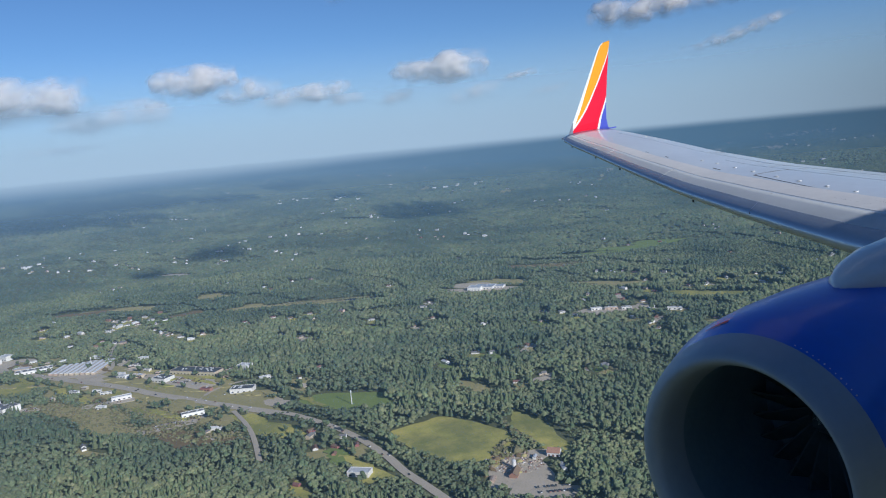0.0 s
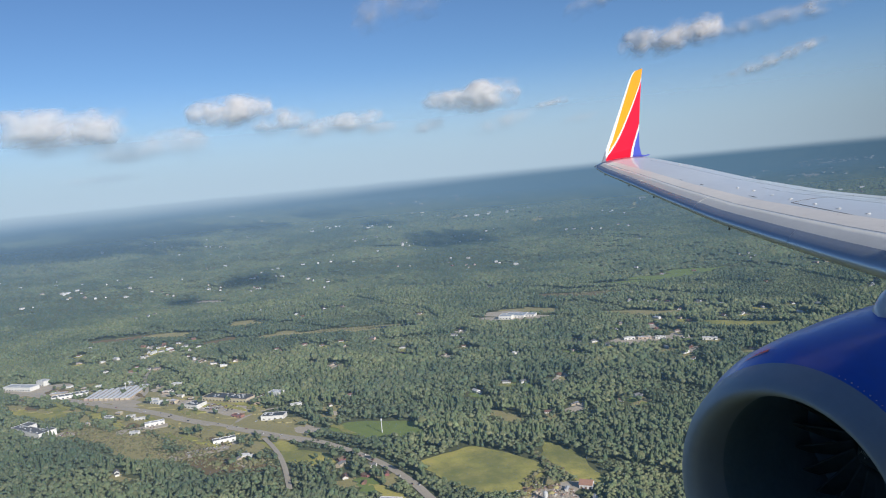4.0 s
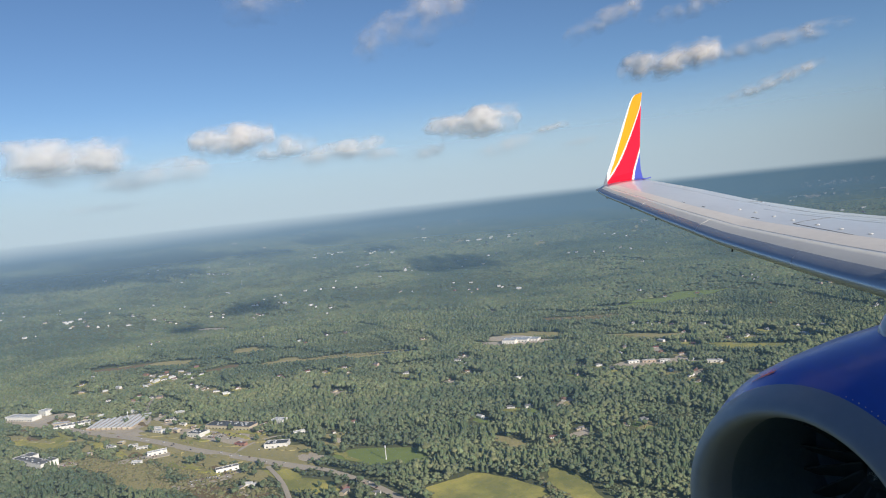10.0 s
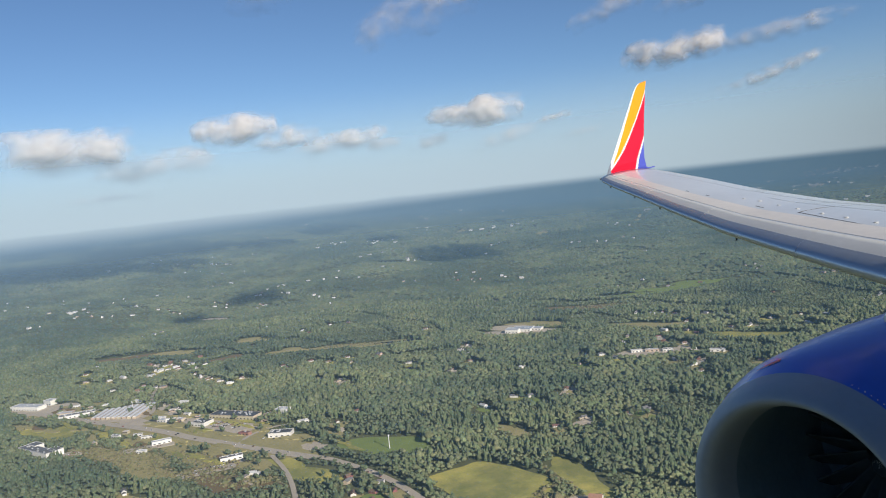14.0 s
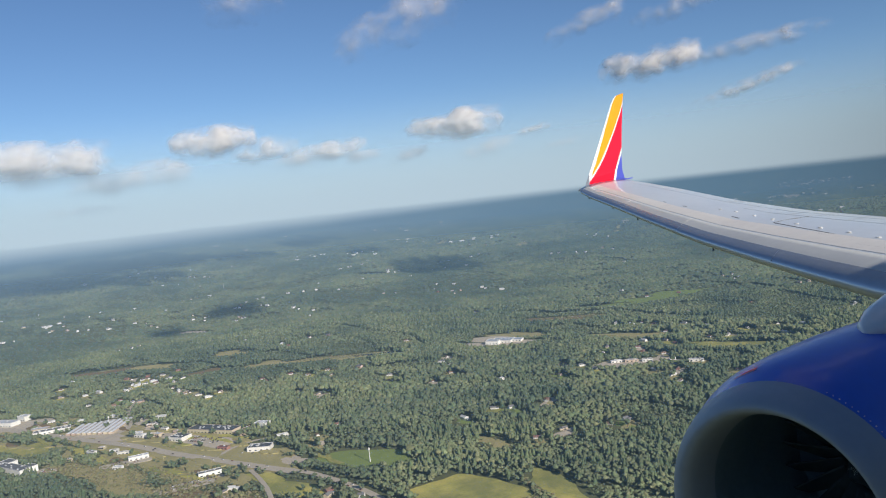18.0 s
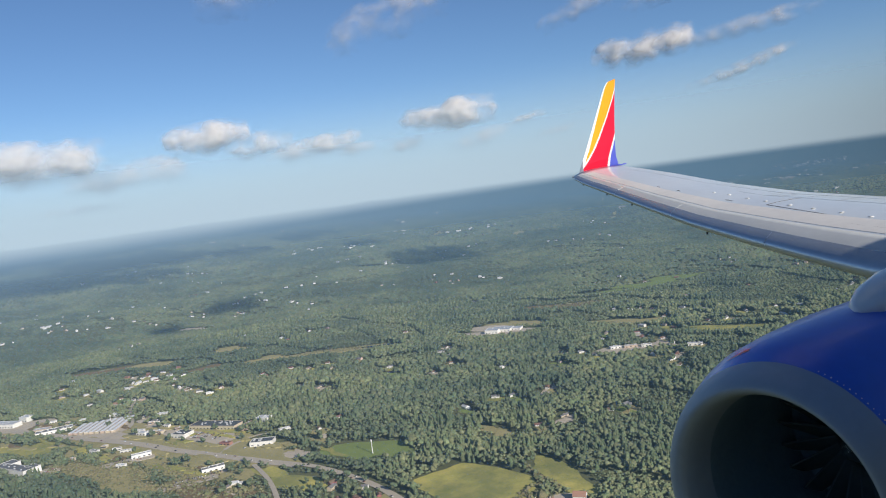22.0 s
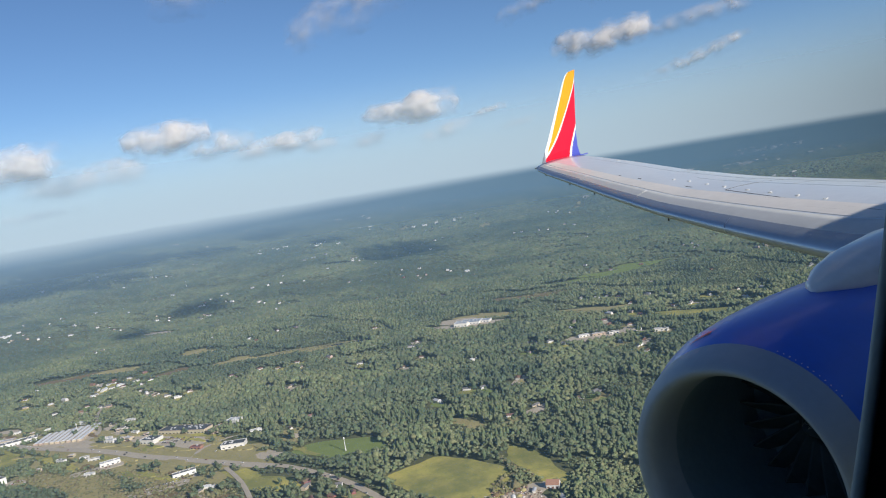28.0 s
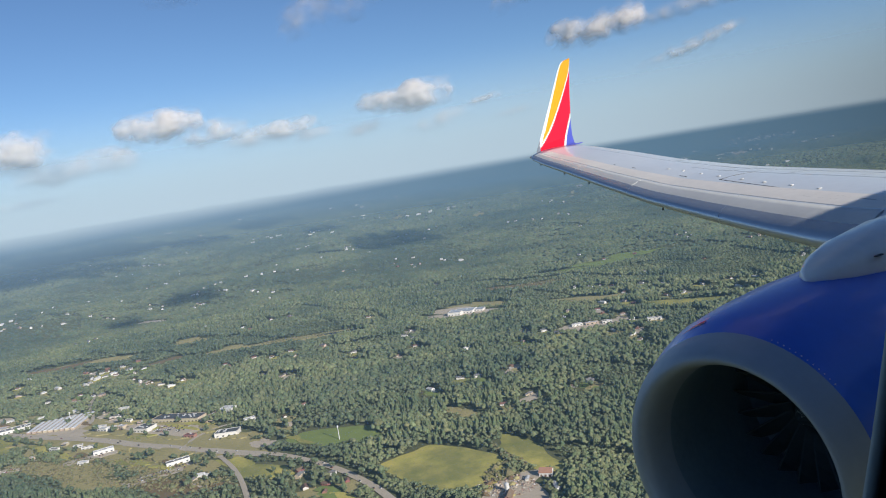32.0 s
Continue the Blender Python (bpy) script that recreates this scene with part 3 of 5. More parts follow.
CLEAR = []      # places kept free of trees: x, y, half length, half width, turn, outline
SHRUB = []      # ellipses of low growth beside clearings


def outline(t, edge):
    """Radius factor of a clearing's rim at angle t."""
    if edge is None:
        return 1.0 + 0.0 * t
    if edge == "square":
        return 1 / (np.abs(np.cos(t)) ** 8 + np.abs(np.sin(t)) ** 8) ** 0.125
    rough, ph, power = edge
    r = 1 + rough * (0.5 * np.sin(2 * t + ph[0]) + 0.4 * np.sin(3 * t + ph[1]) + 0.3 * np.sin(5 * t + ph[2]) + 0.2 * np.sin(9 * t + ph[3]))
    return r / (np.abs(np.cos(t)) ** power + np.abs(np.sin(t)) ** power) ** (1 / power)


def patch(name, x, y, a, b, turn, mat, label, category, up=0.6, seed=0, rough_edge=0.6, square=False, power=2.0):
    """A clearing of uneven outline laid on the land."""
    a, b = a * 1.45, b * 1.45
    toward = math.hypot(x, y)
    up = up * 0.45 if toward < 1080 else up
    rnd = random.Random(seed)
    edge = "square" if square else (rough_edge, [rnd.uniform(0, 6.3) for _ in range(4)], power)
    n, c, s = 48, math.cos(radians(turn)), math.sin(radians(turn))
    apron = 0 if square else (26 if a > 36 else 9)          # open ground on the near side, in front of the low growth
    verts = [far_place(x, y, up + 0.6)]
    for k in range(n):
        t = 2 * math.pi * k / n
        r = float(outline(np.float64(t), edge))
        u, w = a * r * math.cos(t), b * r * math.sin(t)
        vx, vy = u * c - w * s, u * s + w * c
        facing = -(vx * x + vy * y) / (math.hypot(vx, vy) * toward)
        pull = apron * max(0.0, min(1.0, facing * 1.6)) / toward
        verts.append(far_place(x + vx - pull * x, y + vy - pull * y, up))
    rim = [v - Vector((0, 0, 3)) for v in verts[1:]]
    faces = [(0, 1 + k, 1 + (k + 1) % n) for k in range(n)] + [(1 + k, 1 + n + k, 1 + n + (k + 1) % n, 1 + (k + 1) % n) for k in range(n)]
    if toward < 1080:
        faces, rim = faces[:n], []
    ob = put(name, mesh_from(name, verts + rim, faces, mat))
    CLEAR.append((x, y, a, b, turn, edge))
    CLEAR.append((x - 9 * x / toward, y - 9 * y / toward, a * 0.97, b * 0.97, turn, edge))
    if a > 36:
        for back, part_size in ((18, 0.93), (26, 0.86)):
            CLEAR.append((x - back * x / toward, y - back * y / toward, a * part_size, b * part_size, turn, edge))
    SHRUB.append((x - 40 * x / toward, y - 40 * y / toward, a + 12, b + 14, turn))
    return tagged(ob, label, category, kind="structure")


def road(points, width, label="grey asphalt road between trees", mat=asphalt, name="road", clear=True):
    pts = [Vector((*p, 0)) for p in points]
    fine = []
    for i in range(len(pts) - 1):
        p0, p1, p2, p3 = pts[max(i - 1, 0)], pts[i], pts[i + 1], pts[min(i + 2, len(pts) - 1)]
        for s in np.linspace(0, 1, 12, endpoint=False):
            fine.append(0.5 * ((2 * p1) + (p2 - p0) * s + (2 * p0 - 5 * p1 + 4 * p2 - p3) * s * s + (3 * p1 - p0 - 3 * p2 + p3) * s ** 3))
    fine.append(pts[-1])
    verts, faces = [], []
    for i, p in enumerate(fine):
        d = (fine[min(i + 1, len(fine) - 1)] - fine[max(i - 1, 0)]).normalized()
        n = Vector((-d.y, d.x, 0)) * width / 2
        for q, h in ((p - n, 1.0), (p, 1.15), (p + n, 1.0)):
            verts.append(far_place(q.x, q.y, h))
        if i:
            k = 3 * i
            faces += [(k - 3, k - 2, k + 1, k), (k - 2, k - 1, k + 2, k + 1)]
        if clear and i % 2 == 0:
            CLEAR.append((p.x, p.y, width * 0.6 + 2.5, width * 0.6 + 2.5, 0))
            SHRUB.append((p.x - 14 * p.x / p.length, p.y - 14 * p.y / p.length, width + 8, width + 8, 0))
    return tagged(put(name, mesh_from(name, verts, faces, mat)), label, "road", kind="structure")


# ---- clearings, lots, water ----
patch("meadow", 738, -398, 50, 38, 8, meadow_green, "wide mown hay meadow at the forest edge", "field", seed=1, rough_edge=0.13, power=3.0)
patch("meadow", 966, -378, 46, 17, 46, lawn_green, "narrow green playing field between trees", "field", seed=2, rough_edge=0.12, power=3.5)
patch("meadow", 690, -490, 38, 16, -14, meadow_green, "small dry meadow beside the hay field", "field", seed=3, rough_edge=0.25)
patch("clearing", 871, -544, 16, 12, 0, dry_grass, "small dry clearing in the woods", "field", seed=4)
patch("meadow", 1536, -1696, 60, 22, 60, lawn_green, "light green pasture round a farmhouse", "field", seed=5)
patch("meadow", 1533, -1814, 70, 18, 55, lawn_green, "light green strip of pasture", "field", seed=6)
patch("meadow", 1568, -1581, 62, 12, 60, lawn_green, "narrow green clearing in the forest", "field", seed=7)
patch("clearing", 1470, -1140, 40, 22, 30, dry_grass, "dry mown grass beside the school", "field", seed=8)
patch("marsh", 1640, -715, 90, 15, 61, dry_grass, "yellowish marsh meadow along a stream", "marsh", seed=9)
patch("marsh", 2040, -330, 62, 17, 66, dry_grass, "yellowish marsh meadow in the woods", "marsh", seed=10)
patch("marsh", 2090, -225, 46, 16, 66, scrub, "reddish brown marsh in the woods", "marsh", up=0.8, seed=51)
patch("marsh", 1824, -435, 26, 13, 60, scrub, "reddish brown scrub between trees", "marsh", seed=52)
patch("clearing", 1990, -560, 40, 16, 55, dry_grass, "tan clearing between trees", "field", seed=53)
patch("clearing", 1755, -560, 34, 14, 60, dry_grass, "yellowish glade in the woods", "field", seed=54)
patch("clearing", 1534, -1369, 66, 20, 55, scrub, "brown scrub clearing", "field", seed=11)
patch("clearing", 1229, -1260, 48, 14, 40, dry_grass, "tan clearing between trees", "field", seed=12)
patch("meadow", 995, -1266, 42, 16, 30, meadow_green, "small green glade", "field", seed=13)
patch("clearing", 2604, -655, 60, 18, 10, bare_earth, "bare sandy clearing", "field", seed=14)
patch("clearing", 1475, 28, 46, 22, 20, meadow_green, "green lot beside the shopping strip", "field", seed=15)
patch("meadow", 713, -1506, 70, 26, 60, meadow_green, "sunlit lawn behind houses", "lawn", seed=16)
patch("clearing", 767, -1599, 34, 20, 20, scrub, "brown scrub between houses", "field", seed=17)
patch("bare_lot", 1043, -1040, 38, 18, 55, bare_earth, "bare yard round low sheds", "yard", seed=18)
patch("bare_lot", 1450, -1050, 62, 36, 35, bare_earth, "pale sandy ground round the school", "yard", seed=19)
patch("bare_lot", 616, -396, 36, 20, 105, bare_earth, "sandy farm yard with heaps of scrap", "yard", seed=20, rough_edge=0.4)
patch("parking_lot", 556, -382, 20, 9, 60, asphalt, "asphalt lot beside the farm yard", "parking lot", seed=61, rough_edge=0.2)
patch("clearing", 1290, -165, 175, 46, 25, dry_grass, "dry grass and gravel along the shopping strip", "field", up=0.15, seed=71, rough_edge=0.2, power=3.0)
patch("bare_lot", 1262, -214, 66, 24, 28, bare_earth, "pale open ground along the shopping strip", "yard", up=0.35, seed=41)
patch("bare_lot", 1490, -105, 56, 26, 28, bare_earth, "pale gravel round the storage rows", "yard", up=0.35, seed=42)
patch("bare_lot", 1031, -296, 16, 10, 20, bare_earth, "gravel yard with heaps beside the field", "yard", seed=43)
patch("clearing", 1130, -140, 50, 13, 28, dry_grass, "dry grass below the road", "field", up=0.3, seed=44)
patch("clearing", 1190, -50, 84, 20, 25, dry_grass, "scrubby open ground below the road", "field", up=0.3, seed=48)
patch("clearing", 1000, -140, 44, 15, 30, scrub, "brownish scrub below the road", "field", up=0.3, seed=49)
patch("clearing", 960, -240, 34, 16, 20, meadow_green, "grassy corner where roads meet", "field", up=0.3, seed=45)
patch("clearing", 1690, 15, 60, 26, 30, bare_earth, "pale yards along the road", "yard", up=0.3, seed=46)
patch("meadow", 735, -268, 24, 10, 10, meadow_green, "lawn beside a white house", "lawn", seed=47)
patch("parking_lot", 1240, -228, 33, 13, 33, asphalt, "asphalt parking lot of the shopping strip", "parking lot", up=0.9, seed=21, square=True)
patch("parking_lot", 1050, -142, 36, 10, 82, asphalt, "asphalt lot with rows of cars", "parking lot", up=0.9, seed=22, square=True)
patch("parking_lot", 1297, 18, 12, 10, 24, asphalt, "asphalt lot beside the white hotel", "parking lot", up=0.9, seed=23, square=True)
patch("parking_lot", 1228, -92, 28, 8, 77, asphalt, "asphalt lot below the road", "parking lot", up=0.9, seed=24, square=True)
patch("pond", 1602, -770, 22, 2.5, 61, pond_water, "dark narrow stream in the marsh", "water", up=2.2, seed=25)
patch("pond", 1580, -818, 16, 3, 50, pond_water, "dark bend of the stream", "water", up=2.2, seed=26)
patch("pond", 3400, -1900, 60, 22, 60, pond_water, "small dark pond in the forest", "water", up=1.4, seed=27)
for i, (x, y, a, b, tn) in enumerate(((4294, -7146, 420, 40, 120), (4744, -6921, 300, 30, 120), (4275, -4815, 120, 25, 130), (3900, -4300, 150, 26, 130), (5000, -3500, 160, 30, 140), (3600, -3100, 90, 22, 140))):
    patch("clearing", x, y, a, b, tn, bare_earth if i < 3 else dry_grass, "pale distant clearing with buildings", "field", seed=30 + i)
road([(1734, 65), (1548, -17), (1444, -62), (1312, -126), (1210, -165), (1128, -205), (1047, -241), (985, -272)], 18, "wide asphalt road along the shopping strip")
road([(1010, -260), (955, -288), (852, -307), (761, -305), (696, -294), (644, -290), (589, -283), (480, -260)], 11, "grey asphalt road from the shopping strip past the meadow")
road([(1040, -228), (974, -220), (913, -205), (840, -180)], 7)
road([(1128, -205), (1158, -242), (1168, -285), (1159, -313), (1140, -370)], 7)
road([(1660, -215), (1588, -183), (1447, -150), (1405, -90)], 7)
road([(1548, -17), (1640, -180), (1800, -300)], 8)
road([(591, -277), (520, -360), (430, -420)], 9)
road([(1500, -985), (1480, -1010), (1440, -1030), (1405, -1090)], 7, "school driveway")
road([(1120, -1154), (1060, -1060), (1000, -1090), (944, -1114), (900, -1180)], 6)
road([(1047, -1339), (966, -1359), (899, -1396), (830, -1420)], 7)
road([(788, -1214), (800, -1240), (850, -1260)], 5)
road([(700, -1480), (668, -1560), (680, -1640), (737, -1699)], 6)
road([(815, -1702), (860, -1740), (915, -1853)], 6)


# ---- buildings ----
def house_kind(wall_mat, roof_mat, w, d, h, rise, garage, label):
    """Gabled house with eaves, door, windows, chimney and perhaps a lower garage wing."""
    ob = tagged(new("house"), label, "house")
    bm = box_bm(w, d, h, (0, 0, h / 2))
    for s in (-1, 1):                                   # gable ends
        a = bm.verts.new((s * w / 2, -d / 2, h))
        b = bm.verts.new((s * w / 2, d / 2, h))
        c = bm.verts.new((s * w / 2, 0, h + rise))
        bm.faces.new((a, b, c))
    wall = part("wall", bm, wall_mat, ob)
    bm = bmesh.new()
    e, t = 0.5, 0.25
    for s in (-1, 1):
        k = rise / (d / 2)
        p = [(-w / 2 - e, s * (d / 2 + e), h - e * k), (w / 2 + e, s * (d / 2 + e), h - e * k), (w / 2 + e, 0, h + rise), (-w / 2 - e, 0, h + rise)]
        lo = [bm.verts.new(q) for q in p]
        hi = [bm.verts.new((q[0], q[1], q[2] + t)) for q in p]
        bm.faces.new(lo), bm.faces.new(hi[::-1])
        for i in range(4):
            bm.faces.new((lo[i], lo[(i + 1) % 4], hi[(i + 1) % 4], hi[i]))
    roof = part("roof", bm, roof_mat, ob)
    part("chimney", box_bm(0.8, 0.8, 1.8, (w * 0.2, d * 0.12, h + rise * 0.85)), siding_red, roof)
    for s in (-1, 1):
        for i in range(4):
            if s == -1 and i == 1:
                part("door", box_bm(1.1, 0.1, 2.1, (-w / 2 + w * 0.36, s * (d / 2 + 0.03), 1.05)), roof_brown, wall)
            else:
                part("window", box_bm(1.3, 0.1, 1.3, (-w / 2 + w * (0.12 + 0.25 * i), s * (d / 2 + 0.03), 1.7)), glass_dark, wall)
    if garage:
        part("garage", box_bm(7, d * 0.8, h * 0.75, (w / 2 + 3.5, 0, h * 0.375)), wall_mat, ob)
        bm = bmesh.new()
        g = [(w / 2, -d * 0.45, h * 0.72), (w / 2 + 7.5, -d * 0.45, h * 0.72), (w / 2 + 7.5, 0, h * 0.72 + rise * 0.7), (w / 2, 0, h * 0.72 + rise * 0.7), (w / 2 + 7.5, d * 0.45, h * 0.72), (w / 2, d * 0.45, h * 0.72)]
        vs = [bm.verts.new(q) for q in g]
        bm.faces.new(vs[:4]), bm.faces.new((vs[3], vs[2], vs[4], vs[5])), bm.faces.new((vs[1], vs[4], vs[2])), bm.faces.new((vs[0], vs[3], vs[5])), bm.faces.new((vs[0], vs[5], vs[4], vs[1]))
        part("garage_roof", bm, roof_mat, ob)
    return ob


KINDS = [house_kind(siding_white, roof_grey, 13, 8.5, 5.2, 2.8, True, "white clapboard house with grey shingle roof among trees"),
         house_kind(siding_white, roof_brown, 15, 9, 3.2, 2.4, False, "low white ranch house with brown roof among trees"),
         house_kind(siding_tan, roof_grey, 14, 9, 5.4, 3.0, True, "tan sided house with grey roof and garage"),
         house_kind(siding_red, roof_brown, 14, 9, 4.0, 2.6, False, "red brick house with brown shingle roof"),
         house_kind(siding_white, roof_pale, 17, 9.5, 5.6, 2.6, True, "large white house with pale sunlit roof")]
HOMES = [(2676, -877), (2371, -994), (2186, -1042), (2050, -1132), (2041, -1197), (1985, -1208), (1954, -1233), (1834, -1330), (2596, -1496), (2540, -1649), (2449, -1671), (2428, -1695), (2291, -1800), (1569, -1737), (1541, -2117), (1520, -2059), (1048, -2137), (1008, -1861), (1002, -1778), (1181, -1321), (1058, -1308), (949, -1401), (969, -1503), (1238, -1733), (1120, -1154), (1283, -1008), (964, -1008), (1075, -881), (1414, -866), (1327, -807), (1364, -679), (1323, -653), (1532, -568), (1537, -620), (1932, -834), (1143, -794), (788, -1214), (810, -1246), (944, -1114), (991, -1099)]
HOMES_TWO = [(1113, -1235), (1355, -2325), (1249, -2375), (1121, -2441), (1272, -771), (1899, -525), (746, -1088), (815, -1702), (879, -1748), (757, -1540), (672, -1591), (737, -1699), (712, -1489), (668, -1456), (667, -1642), (1014, -1484), (1043, -1418), (1037, -1340), (865, -1543), (818, -1570), (988, -1746), (915, -1853), (981, -1671), (1491, -2049), (1070, -2180), (1284, -2335), (1198, -2448), (1132, -2482), (1305, -1570), (1085, -1126), (1041, -1133), (1080, -1223), (1152, -1212), (2015, -1165), (2107, -1097), (2469, -1615), (2371, -1624), (2128, -1678), (2628, -1461), (792, -1844)]
HOMES_THREE = [(747, -2020), (893, -2316), (682, -1503), (1358, -1358), (1015, -1823), (968, -1809), (1137, -1413), (1797, -1372), (1947, -1202), (1517, -1815), (1557, -2088), (736, -1855), (776, -1880), (880, -1785), (726, -256), (748, -184), (1073, -356), (1561, -370), (1591, -482), (1382, -823), (1050, -16), (986, -177), (1921, -269), (1497, -2081), (2033, -148)]
HOMES_FOUR = [(1935, -261), (1919, -310), (1895, -339), (1842, -142), (1845, -176), (1562, -374), (1558, -474), (1424, -190), (1906, -384), (1881, -94), (1971, -110), (1481, -183), (1242, -702), (1496, -682), (1110, -374), (1486, -600), (1575, -544), (1669, -925), (1137, -426), (982, -166), (795, -259)]
rnd = random.Random(5)
SPOTS = [(x, y, 1.0) for x, y in HOMES + HOMES_TWO + HOMES_THREE + HOMES_FOUR]
# further homes strung along lanes through the far woods
for _ in range(36):
    d, a = rnd.uniform(2300, 6500), radians(rnd.uniform(92, 160))
    heading = rnd.uniform(0, 6.3)
    for k in range(rnd.randint(3, 7)):
        step = rnd.uniform(40, 75) * k
        SPOTS.append((d * math.sin(a) + step * math.cos(heading) + rnd.uniform(-25, 25), d * math.cos(a) + step * math.sin(heading) + rnd.uniform(-25, 25), 1.25))
for _ in range(26):
    d, a = rnd.uniform(850, 2300), radians(rnd.uniform(94, 158))
    heading = rnd.uniform(0, 6.3)
    for k in range(rnd.randint(2, 6)):
        step = rnd.uniform(32, 48) * k
        SPOTS.append((d * math.sin(a) + step * math.cos(heading) + rnd.uniform(-14, 14), d * math.cos(a) + step * math.sin(heading) + rnd.uniform(-14, 14), 1.0))
fixed = len(HOMES + HOMES_TWO + HOMES_THREE + HOMES_FOUR)
SPOTS = SPOTS[:fixed] + [q for q in SPOTS[fixed:] if all(math.hypot(q[0] - c[0], q[1] - c[1]) > max(c[2], c[3]) + 20 for c in CLEAR if c[2] > 22)]
used = set()
for x, y, big in SPOTS:
    kind = rnd.choice((0, 0, 0, 1, 1, 2, 2, 4, 4, 0, 1, 3))
    p, k = far_place(x, y, 0.2, True)
    m = pose(*p, 0, 0, rnd.uniform(0, 360)) @ Matrix.Scale(k * big * rnd.uniform(0.55, 0.85), 4)
    if kind in used:
        h = copy_thing(KINDS[kind], m)
        h.matrix_basis = m
    else:
        KINDS[kind].matrix_basis = m
        used.add(kind)
        h = KINDS[kind]
    tagged(h, group="houses in the woods")
    CLEAR.append((x, y, 14, 11, 0))
    dx, dy = x / math.hypot(x, y), y / math.hypot(x, y)
    CLEAR.append((x - dx * 17, y - dy * 17, 13, 10, 0))
    CLEAR.append((x - dx * 31, y - dy * 31, 8, 7, 0))
    if math.hypot(x, y) < 2000 and rnd.random() < 0.75:
        patch("yard", x - dx * 10, y - dy * 10, rnd.uniform(8, 15), rnd.uniform(6, 10), rnd.uniform(0, 180), rnd.choice((meadow_green, lawn_green, dry_grass, dry_grass, bare_earth)), "open yard round a house", "yard", up=0.4, seed=int(x))


# scattered far homes, too small and too many to count, joined into one mesh
hv, hf, hi, lanes = [], [], [], 0
while lanes < 32:
    d, a = 2300 * math.exp(rnd.uniform(0, 1.45)), radians(rnd.uniform(88, 162))
    heading, lanes = rnd.uniform(0, 6.3), lanes + 1
    for k in range(rnd.randint(2, 7)):
        step = rnd.uniform(45, 90) * k * (1 + d / 6000)
        x, y = d * math.sin(a) + step * math.cos(heading) + rnd.uniform(-30, 30), d * math.cos(a) + step * math.sin(heading) + rnd.uniform(-30, 30)
        p, q = far_place(x, y, 2.0, True)
        m = pose(*p, 0, 0, rnd.uniform(0, 360)) @ Matrix.Scale(q * rnd.uniform(0.42, 0.80) * (1 + d / 16000), 4)
        L, D, H, T = rnd.uniform(6, 11), rnd.uniform(4, 5.5), rnd.uniform(5, 7), rnd.uniform(2.0, 3.2)
        b = len(hv)
        hv += [m @ Vector(c) for c in ((-L, -D, 0), (L, -D, 0), (L, D, 0), (-L, D, 0), (-L, -D, H), (L, -D, H), (L, D, H), (-L, D, H), (-L, 0, H + T), (L, 0, H + T))]
        hf += [tuple(b + c for c in q) for q in ((0, 1, 5, 4), (2, 3, 7, 6), (1, 2, 6, 9, 5), (3, 0, 4, 8, 7), (4, 5, 9, 8), (6, 7, 8, 9))]
        pale = rnd.random() < 0.45
        hi += [0, 0, 0, 0, 2 if pale else 1, 2 if pale else 1]
        CLEAR.append((x, y, 15, 12, 0))
        CLEAR.append((x - 26 * math.sin(a), y - 26 * math.cos(a), 17, 14, 0))
# a pale strip of large blocks near the horizon
for _ in range(84):
    strip = rnd.random() < 0.6
    a, d = (radians(rnd.uniform(148.4, 152.8)), rnd.uniform(0.94, 1.05) * 11800) if strip else (radians(rnd.uniform(104, 158)), rnd.uniform(8500, 15000))
    x, y = d * math.sin(a), d * math.cos(a)
    p, q = far_place(x, y + SOUTH, 6.0, True)
    m = pose(*p, 0, 0, rnd.uniform(0, 180)) @ Matrix.Scale(q, 4)
    L, D, H = rnd.uniform(10, 36), rnd.uniform(8, 18), rnd.uniform(7, 13)
    b = len(hv)
    hv += [m @ Vector(c) for c in ((-L, -D, 0), (L, -D, 0), (L, D, 0), (-L, D, 0), (-L, -D, H), (L, -D, H), (L, D, H), (-L, D, H))]
    hf += [tuple(b + c for c in q) for q in ((0, 1, 5, 4), (2, 3, 7, 6), (1, 2, 6, 5), (3, 0, 4, 7), (4, 5, 6, 7))]
    hi += [0, 0, 0, 0, 2]
    for back in (0, 110, 230, 350):
        CLEAR.append((x - back * math.sin(a), y + SOUTH - back * math.cos(a), 80, 70, 0))
tagged(put("far_houses", mesh_from("far_houses", hv, hf, [siding_white, roof_grey, roof_pale], False, hi)), "scattered white houses far off in the woods", "houses", kind="stuff")


